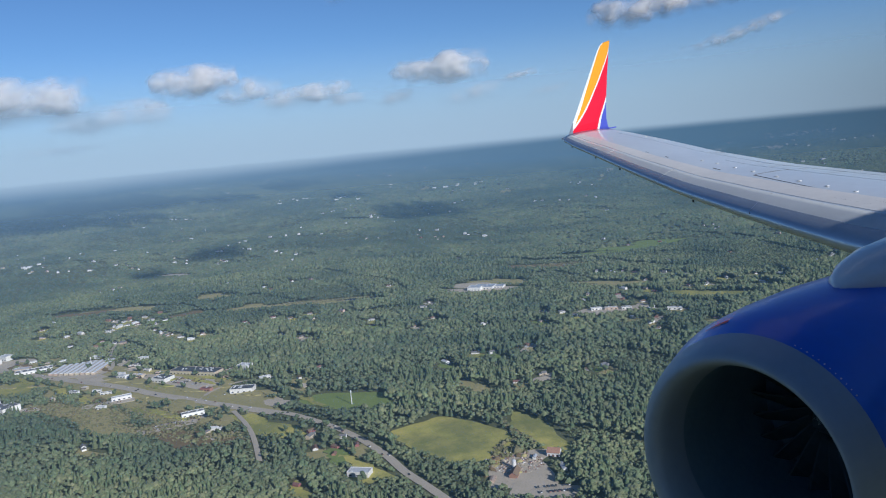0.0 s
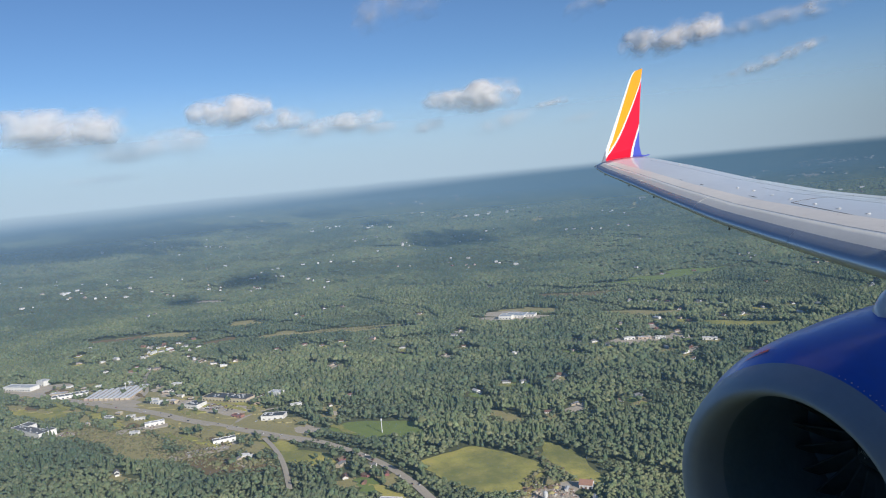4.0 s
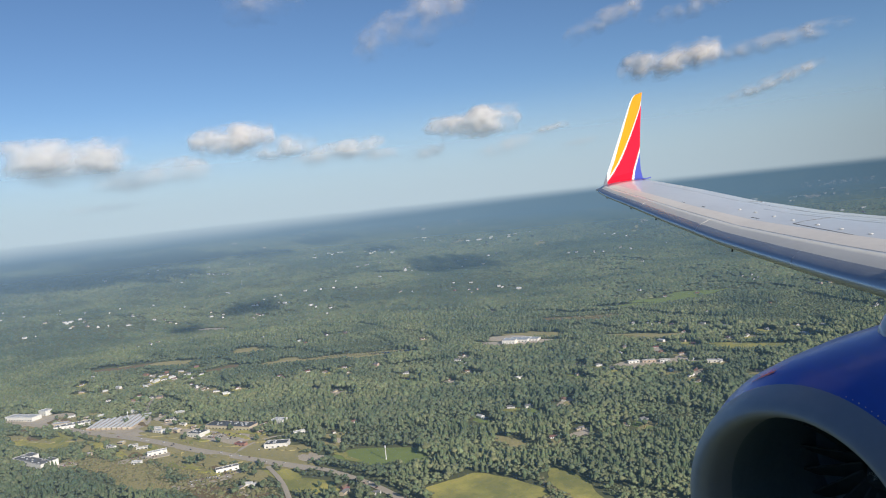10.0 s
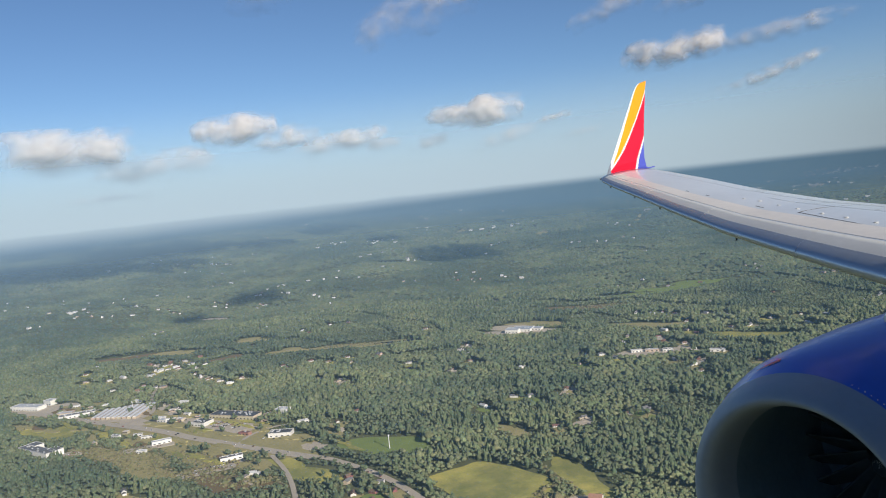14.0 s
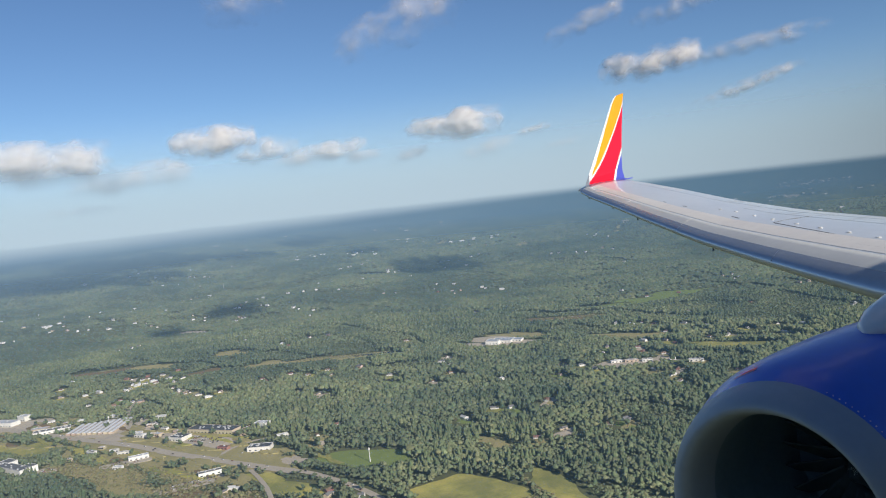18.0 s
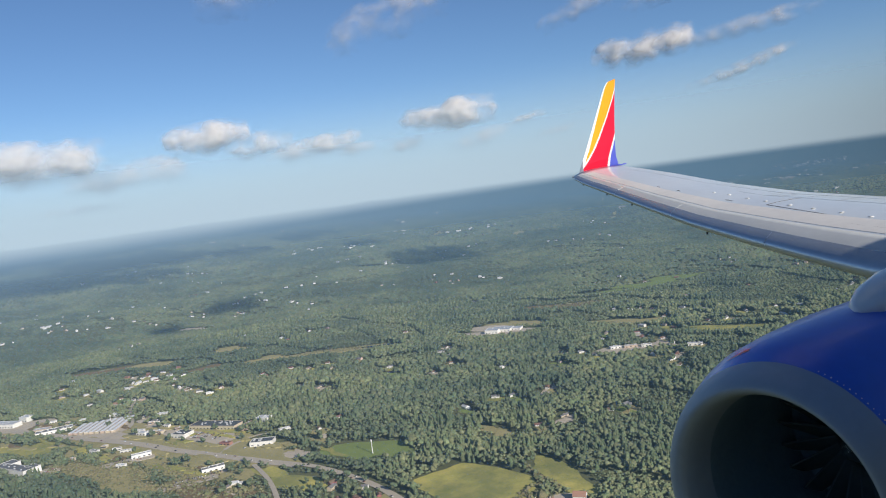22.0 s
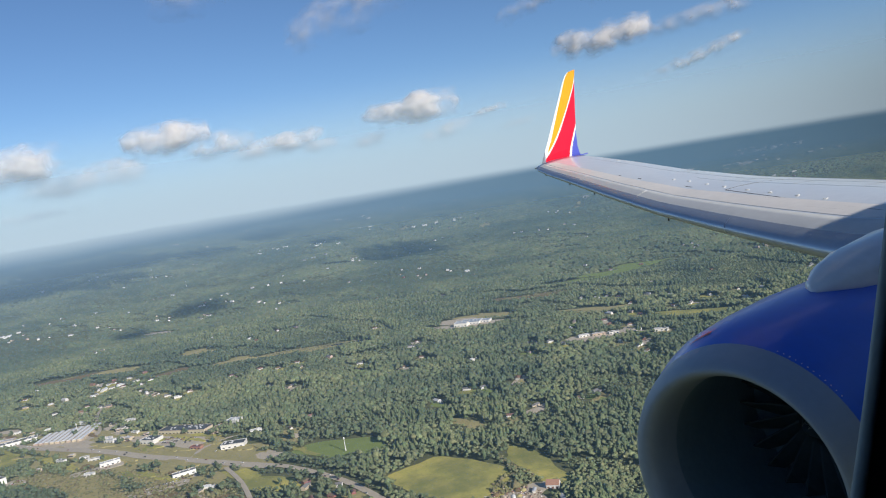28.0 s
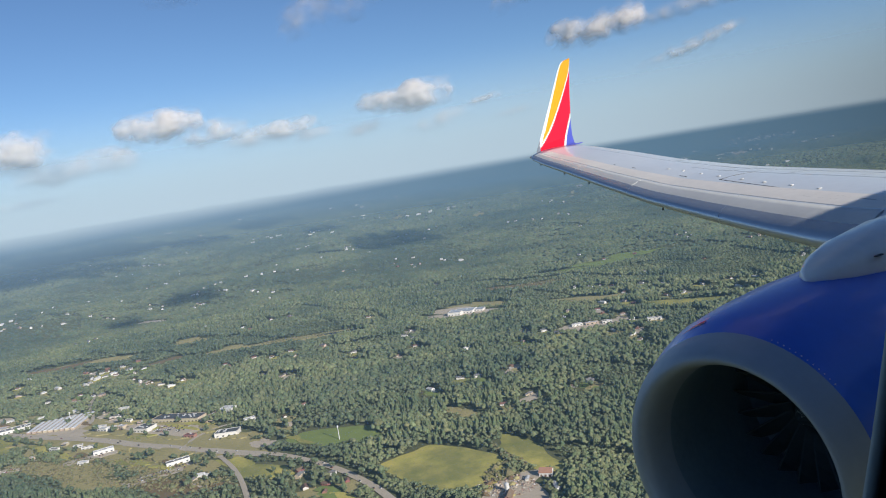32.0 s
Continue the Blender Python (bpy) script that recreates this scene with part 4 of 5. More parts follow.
def flat_block(x, y, w, d, h, turn, wall_mat, roof_mat, label, name="shop_building", wings=(), units=4):
    """Flat-roofed building: walls, parapet, roof membrane, rooftop units, window bands."""
    ob = tagged(new(name), label, "building")
    p, k = far_place(x, y, 0.4, True)
    ob.matrix_basis = pose(*p, 0, 0, turn) @ Matrix.Scale(1.12 * k, 4)
    for cx, cy, ww, dd, hh in ((0, 0, w, d, h),) + tuple(wings):
        wall = part("wall", box_bm(ww, dd, hh, (cx, cy, hh / 2)), wall_mat, ob)
        part("roof", box_bm(ww - 1.0, dd - 1.0, 0.3, (cx, cy, hh + 0.15)), roof_mat, ob)
        for sx, sy, px, py in ((ww, 0.4, 0, dd / 2), (ww, 0.4, 0, -dd / 2), (0.4, dd, ww / 2, 0), (0.4, dd, -ww / 2, 0)):
            part("parapet", box_bm(sx + 0.1, sy + 0.1, 0.9, (cx + px, cy + py, hh + 0.3)), wall_mat, ob)
        for s in (-1, 1):
            n = max(3, int(ww / 7))
            for i in range(n):
                part("window", box_bm(3.0, 0.16, 1.6, (cx - ww / 2 + ww * (i + 0.5) / n, cy + s * (dd / 2 + 0.02), 1.9)), glass_dark, wall)
    r = random.Random(int(x + y))
    for _ in range(units):
        part("roof_unit", box_bm(2.4, 1.8, 1.3, (r.uniform(-0.4, 0.4) * w, r.uniform(-0.35, 0.35) * d, h + 0.9), 0.1), roof_pale, ob)
    CLEAR.append((x, y, w * 0.62, d * 0.75, turn))
    return ob


flat_block(1440, -1056, 46, 34, 5.2, 35, siding_white, roof_blue, "school with blue-grey flat roofs in a sandy clearing", "school_building", ((-33, -6, 22, 22, 4.2), (16, 24, 30, 16, 7.5), (30, -10, 18, 14, 3.6)), 7)
flat_block(1278, -258, 92, 26, 6, 33, siding_tan, roof_dark, "long tan shopping strip with dark roof", units=18)
flat_block(1222, -293, 32, 16, 6, 110, siding_tan, roof_brown, "brown roofed end wing of the shopping strip")
flat_block(1220, -325, 22, 14, 11, 33, siding_white, roof_pale, "tall white building behind the shopping strip")
flat_block(1282, -198, 28, 22, 6, 30, siding_white, roof_dark, "white store with dark flat roof", units=6)
flat_block(1118, -277, 34, 18, 6, 52, siding_white, roof_dark, "white store with dark roof by the side road", units=5)
flat_block(1167, -234, 18, 8, 4, 35, siding_red, roof_brown, "small red roadside shop", units=1)
flat_block(1560, -30, 60, 18, 5, 78, siding_white, roof_grey, "long white store with grey roof", units=8)
flat_block(1722, 45, 70, 22, 7, 38, siding_white, roof_pale, "white warehouse along the road")
flat_block(1727, 0, 22, 16, 9, 30, siding_white, roof_pale, "tall white building beside a warehouse", units=2)
flat_block(1592, -12, 30, 14, 5, 60, siding_tan, roof_pale, "low building with pale roof", units=2)
flat_block(1342, 64, 84, 17, 9, 23, siding_white, roof_grey, "long white hotel with grey roof", "hotel", ((-30, -12, 22, 14, 9), (28, -12, 24, 14, 10)), 6)
flat_block(1232, -114, 28, 10, 5, 80, siding_white, roof_pale, "white building with pale roof below the road", units=2)
flat_block(1068, -176, 30, 10, 5, 80, siding_white, roof_grey, "white showroom with grey roof", units=2)
flat_block(1360, -150, 20, 10, 4, 30, siding_white, roof_pale, "small white roadside shop", units=1)
flat_block(1340, -175, 16, 9, 4, 24, siding_tan, roof_pale, "small tan roadside shop", units=1)
flat_block(724, -252, 24, 13, 5, 40, siding_white, roof_pale, "white roadside building with pale roof", units=1)
for i, (x, y) in enumerate(((1398, -145), (1381, -151), (1352, -160), (1344, -172), (1415, -232), (1560, -150), (1600, -62), (1590, -88), (1330, -60), (1345, -80), (1306, -92), (1150, -330), (1322, -22), (1208, -76), (1278, -101), (1420, -180), (1365, -195), (1460, -215), (1330, -205), (1640, -40))):
    flat_block(x, y, 9 + 4 * (i % 3), 6 + 2 * (i % 2), 3.2 + 0.5 * (i % 3), 28 + 17 * (i % 4), siding_white if i % 3 else siding_tan, roof_pale if i % 2 else roof_grey, "small white roadside building with flat roof", "roadside_shop", (), 1)
# storage rows: long low white units side by side
for i in range(9):
    row = tagged(new("storage_row"), "long low white storage row with ribbed roof", "building", "storage rows")
    p, k = far_place(1472 + 6.4 * i, -142 + 9.4 * i, 0.4, True)
    row.matrix_basis = pose(*p, 0, 0, -34) @ Matrix.Scale(1.6 * k, 4)
    size = 62 - 3 * i
    part("wall", box_bm(size, 5.0, 2.4, (0, 0, 1.2)), siding_tan, row)
    bm = bmesh.new()
    vs = [bm.verts.new(q) for q in ((-size / 2, -2.9, 2.35), (size / 2, -2.9, 2.35), (size / 2, 0, 3.3), (-size / 2, 0, 3.3), (-size / 2, 2.9, 2.35), (size / 2, 2.9, 2.35))]
    for q in ((0, 1, 2, 3), (3, 2, 5, 4), (0, 3, 4), (1, 5, 2), (0, 4, 5, 1)):
        bm.faces.new([vs[m] for m in q])
    part("roof", bm, white_paint, row)
flat_block(1043, -1042, 24, 9, 4, 50, siding_tan, roof_pale, "low shed with pale roof in a bare yard", "shed", (), 2)
flat_block(1022, -1062, 18, 9, 4, 50, siding_white, roof_grey, "white low shed in a bare yard", "shed", (), 1)
flat_block(1062, -1020, 20, 8, 4, 60, siding_white, roof_pale, "pale roofed shed in a bare yard", "shed", (), 1)
flat_block(948, -1110, 26, 9, 4, 40, siding_white, roof_pale, "long pale roofed shed among trees", "shed", (), 1)


# ---- the farm yard beside the meadow ----
def gabled(name, x, y, w, d, h, rise, turn, wall_mat, roof_mat, label, gable_mat=None, doors=2):
    """Plain gabled farm building: walls, gable ends, two roof slopes with eaves, doors on the long sides."""
    ob = tagged(new(name), label, "building")
    p, k = far_place(x, y, 0.3, True)
    ob.matrix_basis = pose(*p, 0, 0, turn) @ Matrix.Scale(k, 4)
    wall = part("wall", box_bm(w, d, h, (0, 0, h / 2)), wall_mat, ob)
    for s in (-1, 1):
        bm = bmesh.new()
        q = [bm.verts.new((s * (w / 2 - 0.15 * i), yy, zz)) for i in (0, 1) for yy, zz in ((-d / 2, h), (d / 2, h), (0, h + rise))]
        for f in ((0, 1, 2), (5, 4, 3), (0, 3, 4, 1), (1, 4, 5, 2), (2, 5, 3, 0)):
            bm.faces.new([q[m] for m in f])
        part("gable", bm, gable_mat or wall_mat, ob)
        bm = bmesh.new()
        e, t, slope = 0.6, 0.3, rise / (d / 2)
        lo = [(-w / 2 - e, s * (d / 2 + e), h - e * slope), (w / 2 + e, s * (d / 2 + e), h - e * slope), (w / 2 + e, 0, h + rise), (-w / 2 - e, 0, h + rise)]
        q = [bm.verts.new(c) for c in lo] + [bm.verts.new((c[0], c[1], c[2] + t)) for c in lo]
        for f in ((0, 1, 2, 3), (7, 6, 5, 4), (0, 4, 5, 1), (1, 5, 6, 2), (2, 6, 7, 3), (3, 7, 4, 0)):
            bm.faces.new([q[m] for m in f])
        part("roof", bm, roof_mat, ob)
        for i in range(doors):
            part("door", box_bm(2.6, 0.16, 2.6, (w * ((i + 0.5) / doors - 0.5), s * (d / 2 + 0.03), 1.3)), roof_brown, wall)
    CLEAR.append((x, y, w * 0.7, d * 0.9, turn))
    CLEAR.append((x - 12 * x / math.hypot(x, y), y - 12 * y / math.hypot(x, y), w * 0.6, d * 0.8, turn))
    return ob


gabled("barn", 608, -378, 19, 9, 3.6, 3.2, 128, siding_red, roof_brown, "brown roofed barn in the farm yard")
gabled("farmhouse", 617, -446, 15, 11, 5.0, 4.2, 35, siding_white, roof_red, "farmhouse with dull red roof and white gables", siding_white, 3)
gabled("farm_shed", 586, -428, 19, 5, 3.0, 0.9, 150, siding_white, roof_pale, "long low white shed beside the farmhouse", None, 4)
gabled("farm_shed", 625, -424, 9, 3.4, 2.9, 0.5, 128, siding_white, roof_pale, "small white shed among heaps of scrap", None, 1)
gabled("farm_shed", 614, -352, 12, 4.5, 2.2, 0.4, 130, siding_tan, siding_tan, "low tan shed at the edge of the yard", None, 2)
silo = tagged(new("silo"), "short white farm silo with domed cap", "silo")
p, k = far_place(621, -389, 0.2, True)
silo.matrix_basis = Matrix.Translation(p) @ Matrix.Scale(k, 4)
bm = bmesh.new()
bmesh.ops.create_cone(bm, cap_ends=True, segments=20, radius1=2.5, radius2=2.5, depth=9, matrix=Matrix.Translation((0, 0, 4.5)))
barrel = part("barrel", bm, siding_white, silo)
for z in (1.5, 3.0, 4.5, 6.0, 7.5):
    bm = bmesh.new()
    bmesh.ops.create_cone(bm, cap_ends=True, segments=20, radius1=2.56, radius2=2.56, depth=0.12, matrix=Matrix.Translation((0, 0, z)))
    part("hoop", bm, roof_pale, barrel)
bm = bmesh.new()
bmesh.ops.create_uvsphere(bm, u_segments=20, v_segments=10, radius=2.6, matrix=Matrix.Translation((0, 0, 9.0)) @ Matrix.Diagonal((1, 1, 0.75, 1)))
part("cap", bm, roof_pale, silo)
# scrap and timber thrown over the yard, too small to count
junk = random.Random(77)
jv, jf, ji = [], [], []
for i in range(420):
    a, q = junk.uniform(0, 6.3), math.sqrt(junk.random())
    x, y = 632 + 30 * q * math.cos(a) - 8 * q * math.sin(a), -398 + 12 * q * math.cos(a) + 30 * q * math.sin(a)
    p = far_place(x, y, junk.uniform(0.2, 1.1))
    m = pose(*p, junk.uniform(-25, 25), junk.uniform(-25, 25), junk.uniform(0, 360))
    L, D, H = junk.uniform(0.3, 1.6), junk.uniform(0.25, 0.7), junk.uniform(0.2, 0.7)
    b = len(jv)
    jv += [m @ Vector((u * L, w * D, t * H)) for t in (-1, 1) for u, w in ((-1, -1), (1, -1), (1, 1), (-1, 1))]
    jf += [tuple(b + c for c in q4) for q4 in ((3, 2, 1, 0), (4, 5, 6, 7), (0, 1, 5, 4), (1, 2, 6, 5), (2, 3, 7, 6), (3, 0, 4, 7))]
    ji += [junk.choice((0, 0, 0, 1, 2, 2, 5, 5, 6, 6, 3, 4))] * 6
tagged(put("scrap", mesh_from("scrap", jv, jf, [roof_brown, roof_grey, siding_tan, siding_white, siding_red, scrub, bare_earth], False, ji)), "heaps of scrap, timber and old machines in a farm yard", "scrap", kind="stuff")
# far towns: pale blocks above the woods near the horizon
TOWNS = ((4504, -7105), (4458, -7238), (4457, -7454), (4296, -7409), (4006, -7295), (4904, -7096), (5268, -6951), (2887, -5249), (5873, -8703), (4063, -8009), (6593, -8171), (4154, -5663), (3831, -6072), (5452, -2515), (5405, -2613), (5251, -2614), (4754, -2618), (4620, -2585), (4338, -2332), (5964, -3767), (7715, -4941), (7517, -5326), (4743, -3494), (4647, -3525), (4469, -3523), (4471, -3628), (5958, -4534), (8618, -5997), (10196, -1831), (8192, -1198), (6075, -942))
for x, y in TOWNS:
    for i in range(2):
        d = math.hypot(x, y)
        flat_block(x + rnd.uniform(-0.012, 0.012) * d, y + rnd.uniform(-0.02, 0.02) * d, rnd.uniform(0.003, 0.007) * d, 14, 4 + 0.0009 * d, rnd.uniform(0, 90), siding_white, roof_pale, "white block of a far town above the woods", "town_building", (), 0)
for x, y, h in ((4046, -1297, 34), (937, -370, 22), (1500, -125, 20)):
    mast = tagged(new("radio_mast"), "slim white radio mast above the trees", "mast")
    p, k = far_place(x, y, 0, True)
    mast.matrix_basis = Matrix.Translation(p) @ Matrix.Scale(k, 4)
    bm = bmesh.new()
    bmesh.ops.create_cone(bm, cap_ends=True, segments=8, radius1=0.8, radius2=0.4, depth=h, matrix=Matrix.Translation((0, 0, h / 2)))
    part("pole", bm, white_paint, mast)
    part("antenna_array", box_bm(2, 2, 3, (0, 0, h - 2), 0.3), siding_white, mast)
for i in range(14):
    a, q = rnd.uniform(0, 6.3), (1 if i % 2 else 0.55)
    x, y = 630 + 22 * q * math.cos(a), -386 + 34 * q * math.sin(a)
    bm = bmesh.new()
    bmesh.ops.create_icosphere(bm, subdivisions=2, radius=1)
    for v in bm.verts:
        r = 1 + 0.25 * noise.noise(v.co * 2 + Vector((i, 0, 0)))
        v.co = Vector((v.co.x * (2.5 + i % 5) * r, v.co.y * (2.2 + i % 3) * r, max(v.co.z, -0.05) * (1.4 + 0.5 * (i % 4)) * r))
    heap = part("material_heap", bm, (bare_earth, scrub, dry_grass)[i % 3], None)
    heap.matrix_basis = Matrix.Translation(far_place(x, y, 0.8))
    tagged(heap, ("heap of pale sand in the farm yard", "heap of brown soil in the farm yard", "heap of straw-coloured chippings in the farm yard")[i % 3], "heap", "heaps in the yard")


# grass strips between the shops
ISLANDS = []
for i in range(56):
    u, side = rnd.uniform(-330, 430), rnd.choice((rnd.uniform(-100, -20), rnd.uniform(18, 80)))
    x, y = 1257 + u * math.cos(radians(24.5)) - side * math.sin(radians(24.5)), -151 + u * math.sin(radians(24.5)) + side * math.cos(radians(24.5))
    patch("verge", x, y, rnd.uniform(8, 24), rnd.uniform(3, 7), 24 + rnd.uniform(-20, 20), rnd.choice((meadow_green, dry_grass, dry_grass, scrub)), "strip of grass and scrub between roadside lots", "verge", up=1.9, seed=300 + i)
    if i % 2:
        ISLANDS.append((x + rnd.uniform(-12, 12), y + rnd.uniform(-8, 8)))


# cars on the lots and the road
def car_kind(mat, label):
    ob = tagged(new("car"), label, "car")
    bm = box_bm(4.5, 1.8, 0.75, (0, 0, 0.72), 0.12)
    part("body", bm, mat, ob)
    bm = bmesh.new()
    vs = [bm.verts.new(q) for q in ((-1.6, -0.8, 1.05), (1.1, -0.8, 1.05), (1.1, 0.8, 1.05), (-1.6, 0.8, 1.05), (-1.2, -0.65, 1.6), (0.5, -0.65, 1.6), (0.5, 0.65, 1.6), (-1.2, 0.65, 1.6))]
    for q in ((0, 1, 5, 4), (1, 2, 6, 5), (2, 3, 7, 6), (3, 0, 4, 7), (4, 5, 6, 7)):
        bm.faces.new([vs[i] for i in q])
    part("cabin", bm, glass_dark, ob)
    for sx in (-1.4, 1.4):
        for sy in (-0.85, 0.85):
            bm = bmesh.new()
            bmesh.ops.create_cone(bm, cap_ends=True, segments=10, radius1=0.33, radius2=0.33, depth=0.22, matrix=Matrix.Translation((sx, sy, 0.33)) @ Matrix.Rotation(math.pi / 2, 4, "X"))
            part("wheel", bm, seam_dark, ob)
    return ob


CARS = [car_kind(white_paint, "white car parked on the asphalt"), car_kind(seam_dark, "dark car parked on the asphalt"), car_kind(siding_red, "red car parked on the asphalt")]
n = 0
for lx, ly, turn, cols in ((1240, -228, 33, 13), (1050, -142, 82, 17), (1297, 18, 24, 4), (1228, -92, 77, 10), (1345, -168, 28, 8), (1118, -258, 40, 6), (556, -382, 60, 8)):
    c24, s24 = math.cos(radians(turn)), math.sin(radians(turn))
    for i in range(cols):
        for row in (-10, -3, 5, 12) if cols == 13 else (-6, 6):
            if rnd.random() < 0.35:
                continue
            u, w = (i - cols / 2) * 4.6, row
            p, k = far_place(lx + u * c24 - w * s24, ly + u * s24 + w * c24, 1.5, True)
            m = pose(*p, 0, 0, turn + 90) @ Matrix.Scale(k, 4)
            if n < 3:
                CARS[n].matrix_basis = m
                tagged(CARS[n], group="cars on the parking lots")
            else:
                c = copy_thing(rnd.choice(CARS), m)
                c.matrix_basis = m
            n += 1
# cars driving along the main road
MAIN = ((1548, -17), (1444, -62), (1312, -126), (1210, -165), (1128, -205), (1047, -241), (955, -288), (852, -307), (761, -305), (644, -290))
for (x0, y0), (x1, y1) in zip(MAIN, MAIN[1:]):
    for _ in range(3):
        s, side = rnd.random(), rnd.choice((-3.0, 3.0))
        d = math.hypot(x1 - x0, y1 - y0)
        p, k = far_place(x0 + (x1 - x0) * s - side * (y1 - y0) / d, y0 + (y1 - y0) * s + side * (x1 - x0) / d, 1.2, True)
        m = pose(*p, 0, 0, math.degrees(math.atan2(y1 - y0, x1 - x0))) @ Matrix.Scale(k, 4)
        c = copy_thing(rnd.choice(CARS), m)
        c.matrix_basis = m
        tagged(c, "car on the asphalt of the main road", "car", "cars on the main road")


# ---- the forest ----
def blob(level, seed, sx, sy, sz, lump):
    """Lumpy crown: verts and triangles."""
    bm = bmesh.new()
    if level < 0:
        bmesh.ops.create_cone(bm, cap_ends=False, segments=5, radius1=1, radius2=0.0, depth=1.6)
    else:
        bmesh.ops.create_icosphere(bm, subdivisions=max(level, 1), radius=1)
    r = random.Random(seed)
    off = Vector((r.uniform(0, 50), r.uniform(0, 50), 0))
    for v in bm.verts:
        k = 1 + lump * noise.noise(v.co * 1.7 + off) * 1.6 + r.uniform(-lump, lump) * 0.45
        v.co = Vector((v.co.x * sx, v.co.y * sy, v.co.z * sz)) * k
    bmesh.ops.triangulate(bm, faces=bm.faces[:])
    bm.verts.index_update()
    V, T = np.array([v.co[:] for v in bm.verts]), np.array([[v.index for v in q.verts] for q in bm.faces])
    bm.free()
    return V, T


def clump(seed, lobes, level):
    """Broadleaf crown of several overlapping lobes round a middle one."""
    r = random.Random(seed)
    VV, TT, n = [], [], 0
    for i in range(lobes):
        if level:
            V, T = blob(1, seed * 31 + i, 1, 1, 0.95, 0.4)
        else:
            V = np.array([(1, 0, 0), (0, 1, 0), (-1, 0, 0), (0, -1, 0), (0, 0, 1), (0, 0, -0.8)]) * np.array([[r.uniform(0.75, 1.25)] for _ in range(6)])
            T = np.array([(0, 1, 4), (1, 2, 4), (2, 3, 4), (3, 0, 4), (1, 0, 5), (2, 1, 5), (3, 2, 5), (0, 3, 5)])
        a, q = r.uniform(0, 6.3), (0.0 if i == 0 else r.uniform(0.5, 0.85))
        VV.append(V * (0.78 if i == 0 else r.uniform(0.34, 0.60)) + np.array([q * math.cos(a), q * math.sin(a), 0.15 if i == 0 else r.uniform(-0.35, 0.45)]))
        TT.append(T + n)
        n += len(V)
    return np.concatenate(VV), np.concatenate(TT)


def pine(seed, tiers):
    """Conifer: stacked ragged skirts."""
    r = random.Random(seed)
    V, T = [], []
    for i in range(tiers):
        z0, rad, hgt = 0.15 + 0.75 * i / tiers, 0.36 * (1 - 0.8 * i / tiers), 0.95 / tiers + 0.12
        b, n = len(V), 7
        V.append((r.uniform(-0.02, 0.02), 0, z0 + hgt))
        for k in range(n):
            a = 2 * math.pi * k / n + r.uniform(-0.25, 0.25)
            q = rad * r.uniform(0.7, 1.25)
            V.append((q * math.cos(a), q * math.sin(a), z0 + r.uniform(-0.05, 0.05)))
        T += [(b, b + 1 + k, b + 1 + (k + 1) % n) for k in range(n)]
    return np.array(V), np.array(T)


def scatter(name, kinds, P, S, K, mat, label, smooth=False):
    """Joins many crowns at places P, with sizes S (width, height) and kind numbers K, into one mesh."""
    rng = np.random.default_rng(len(P))
    VV, TT, base = [], [], 0
    for i, (V, T) in enumerate(kinds):
        sel = K == i
        n = int(sel.sum())
        if not n:
            continue
        a = rng.uniform(0, 2 * np.pi, n)
        c, s = np.cos(a)[:, None], np.sin(a)[:, None]
        x = (V[None, :, 0] * c - V[None, :, 1] * s) * S[sel, 0:1] + P[sel, 0:1]
        y = (V[None, :, 0] * s + V[None, :, 1] * c) * S[sel, 0:1] + P[sel, 1:2]
        z = V[None, :, 2] * S[sel, 1:2] + P[sel, 2:3]
        VV.append(np.stack([x, y, z], -1).reshape(-1, 3))
        TT.append((T[None] + (np.arange(n) * len(V))[:, None, None]).reshape(-1, 3) + base)
        base += n * len(V)
    V, T = np.concatenate(VV).astype(np.float32), np.concatenate(TT).astype(np.int32)
    me = bpy.data.meshes.new(name)
    me.vertices.add(len(V))
    me.vertices.foreach_set("co", V.ravel())
    me.loops.add(T.size)
    me.loops.foreach_set("vertex_index", T.ravel())
    me.polygons.add(len(T))
    me.polygons.foreach_set("loop_start", np.arange(0, T.size, 3, dtype=np.int32))
    if smooth:
        me.polygons.foreach_set("use_smooth", np.ones(len(T), dtype=bool))
    me.update(calc_edges=True)
    me.materials.append(mat)
    return tagged(put(name, me), label, "trees", kind="stuff")


rng = np.random.default_rng(11)


def sites(d0, d1, step):
    """Jittered places in the ring between two distances, thinned at random, off every clearing."""
    g = np.arange(-d1, d1, step)
    X, Y = np.meshgrid(np.arange(0, d1, step), np.arange(-d1, d1 * 0.35, step))
    P = np.c_[X.ravel(), Y.ravel()] + rng.uniform(-0.48, 0.48, (X.size, 2)) * step
    d, az = np.hypot(P[:, 0], P[:, 1] - SOUTH), np.degrees(np.arctan2(P[:, 0], P[:, 1] - SOUTH))
    P = P[(d >= d0) & (d < d1) & (az > 86) & (az < 163)]
    return P[~within(P, CLEAR)]


def within(P, ellipses):
    """Which places lie in any of the ellipses."""
    inside = np.zeros(len(P), bool)
    for x, y, a, b, tn, *edge in ellipses:
        c, s = math.cos(radians(tn)), math.sin(radians(tn))
        near = np.abs(P[:, 0] - x) + np.abs(P[:, 1] - y) < 2.2 * (a + b) + 10
        if not near.any():
            continue
        q = P[near] - (x, y)
        u, w = q[:, 0] * c + q[:, 1] * s, -q[:, 0] * s + q[:, 1] * c
        rim = outline(np.arctan2(w / b, u / a), edge[0] if edge else None)
        inside[np.flatnonzero(near)[np.hypot(u / a, w / b) < rim]] = True
    return inside


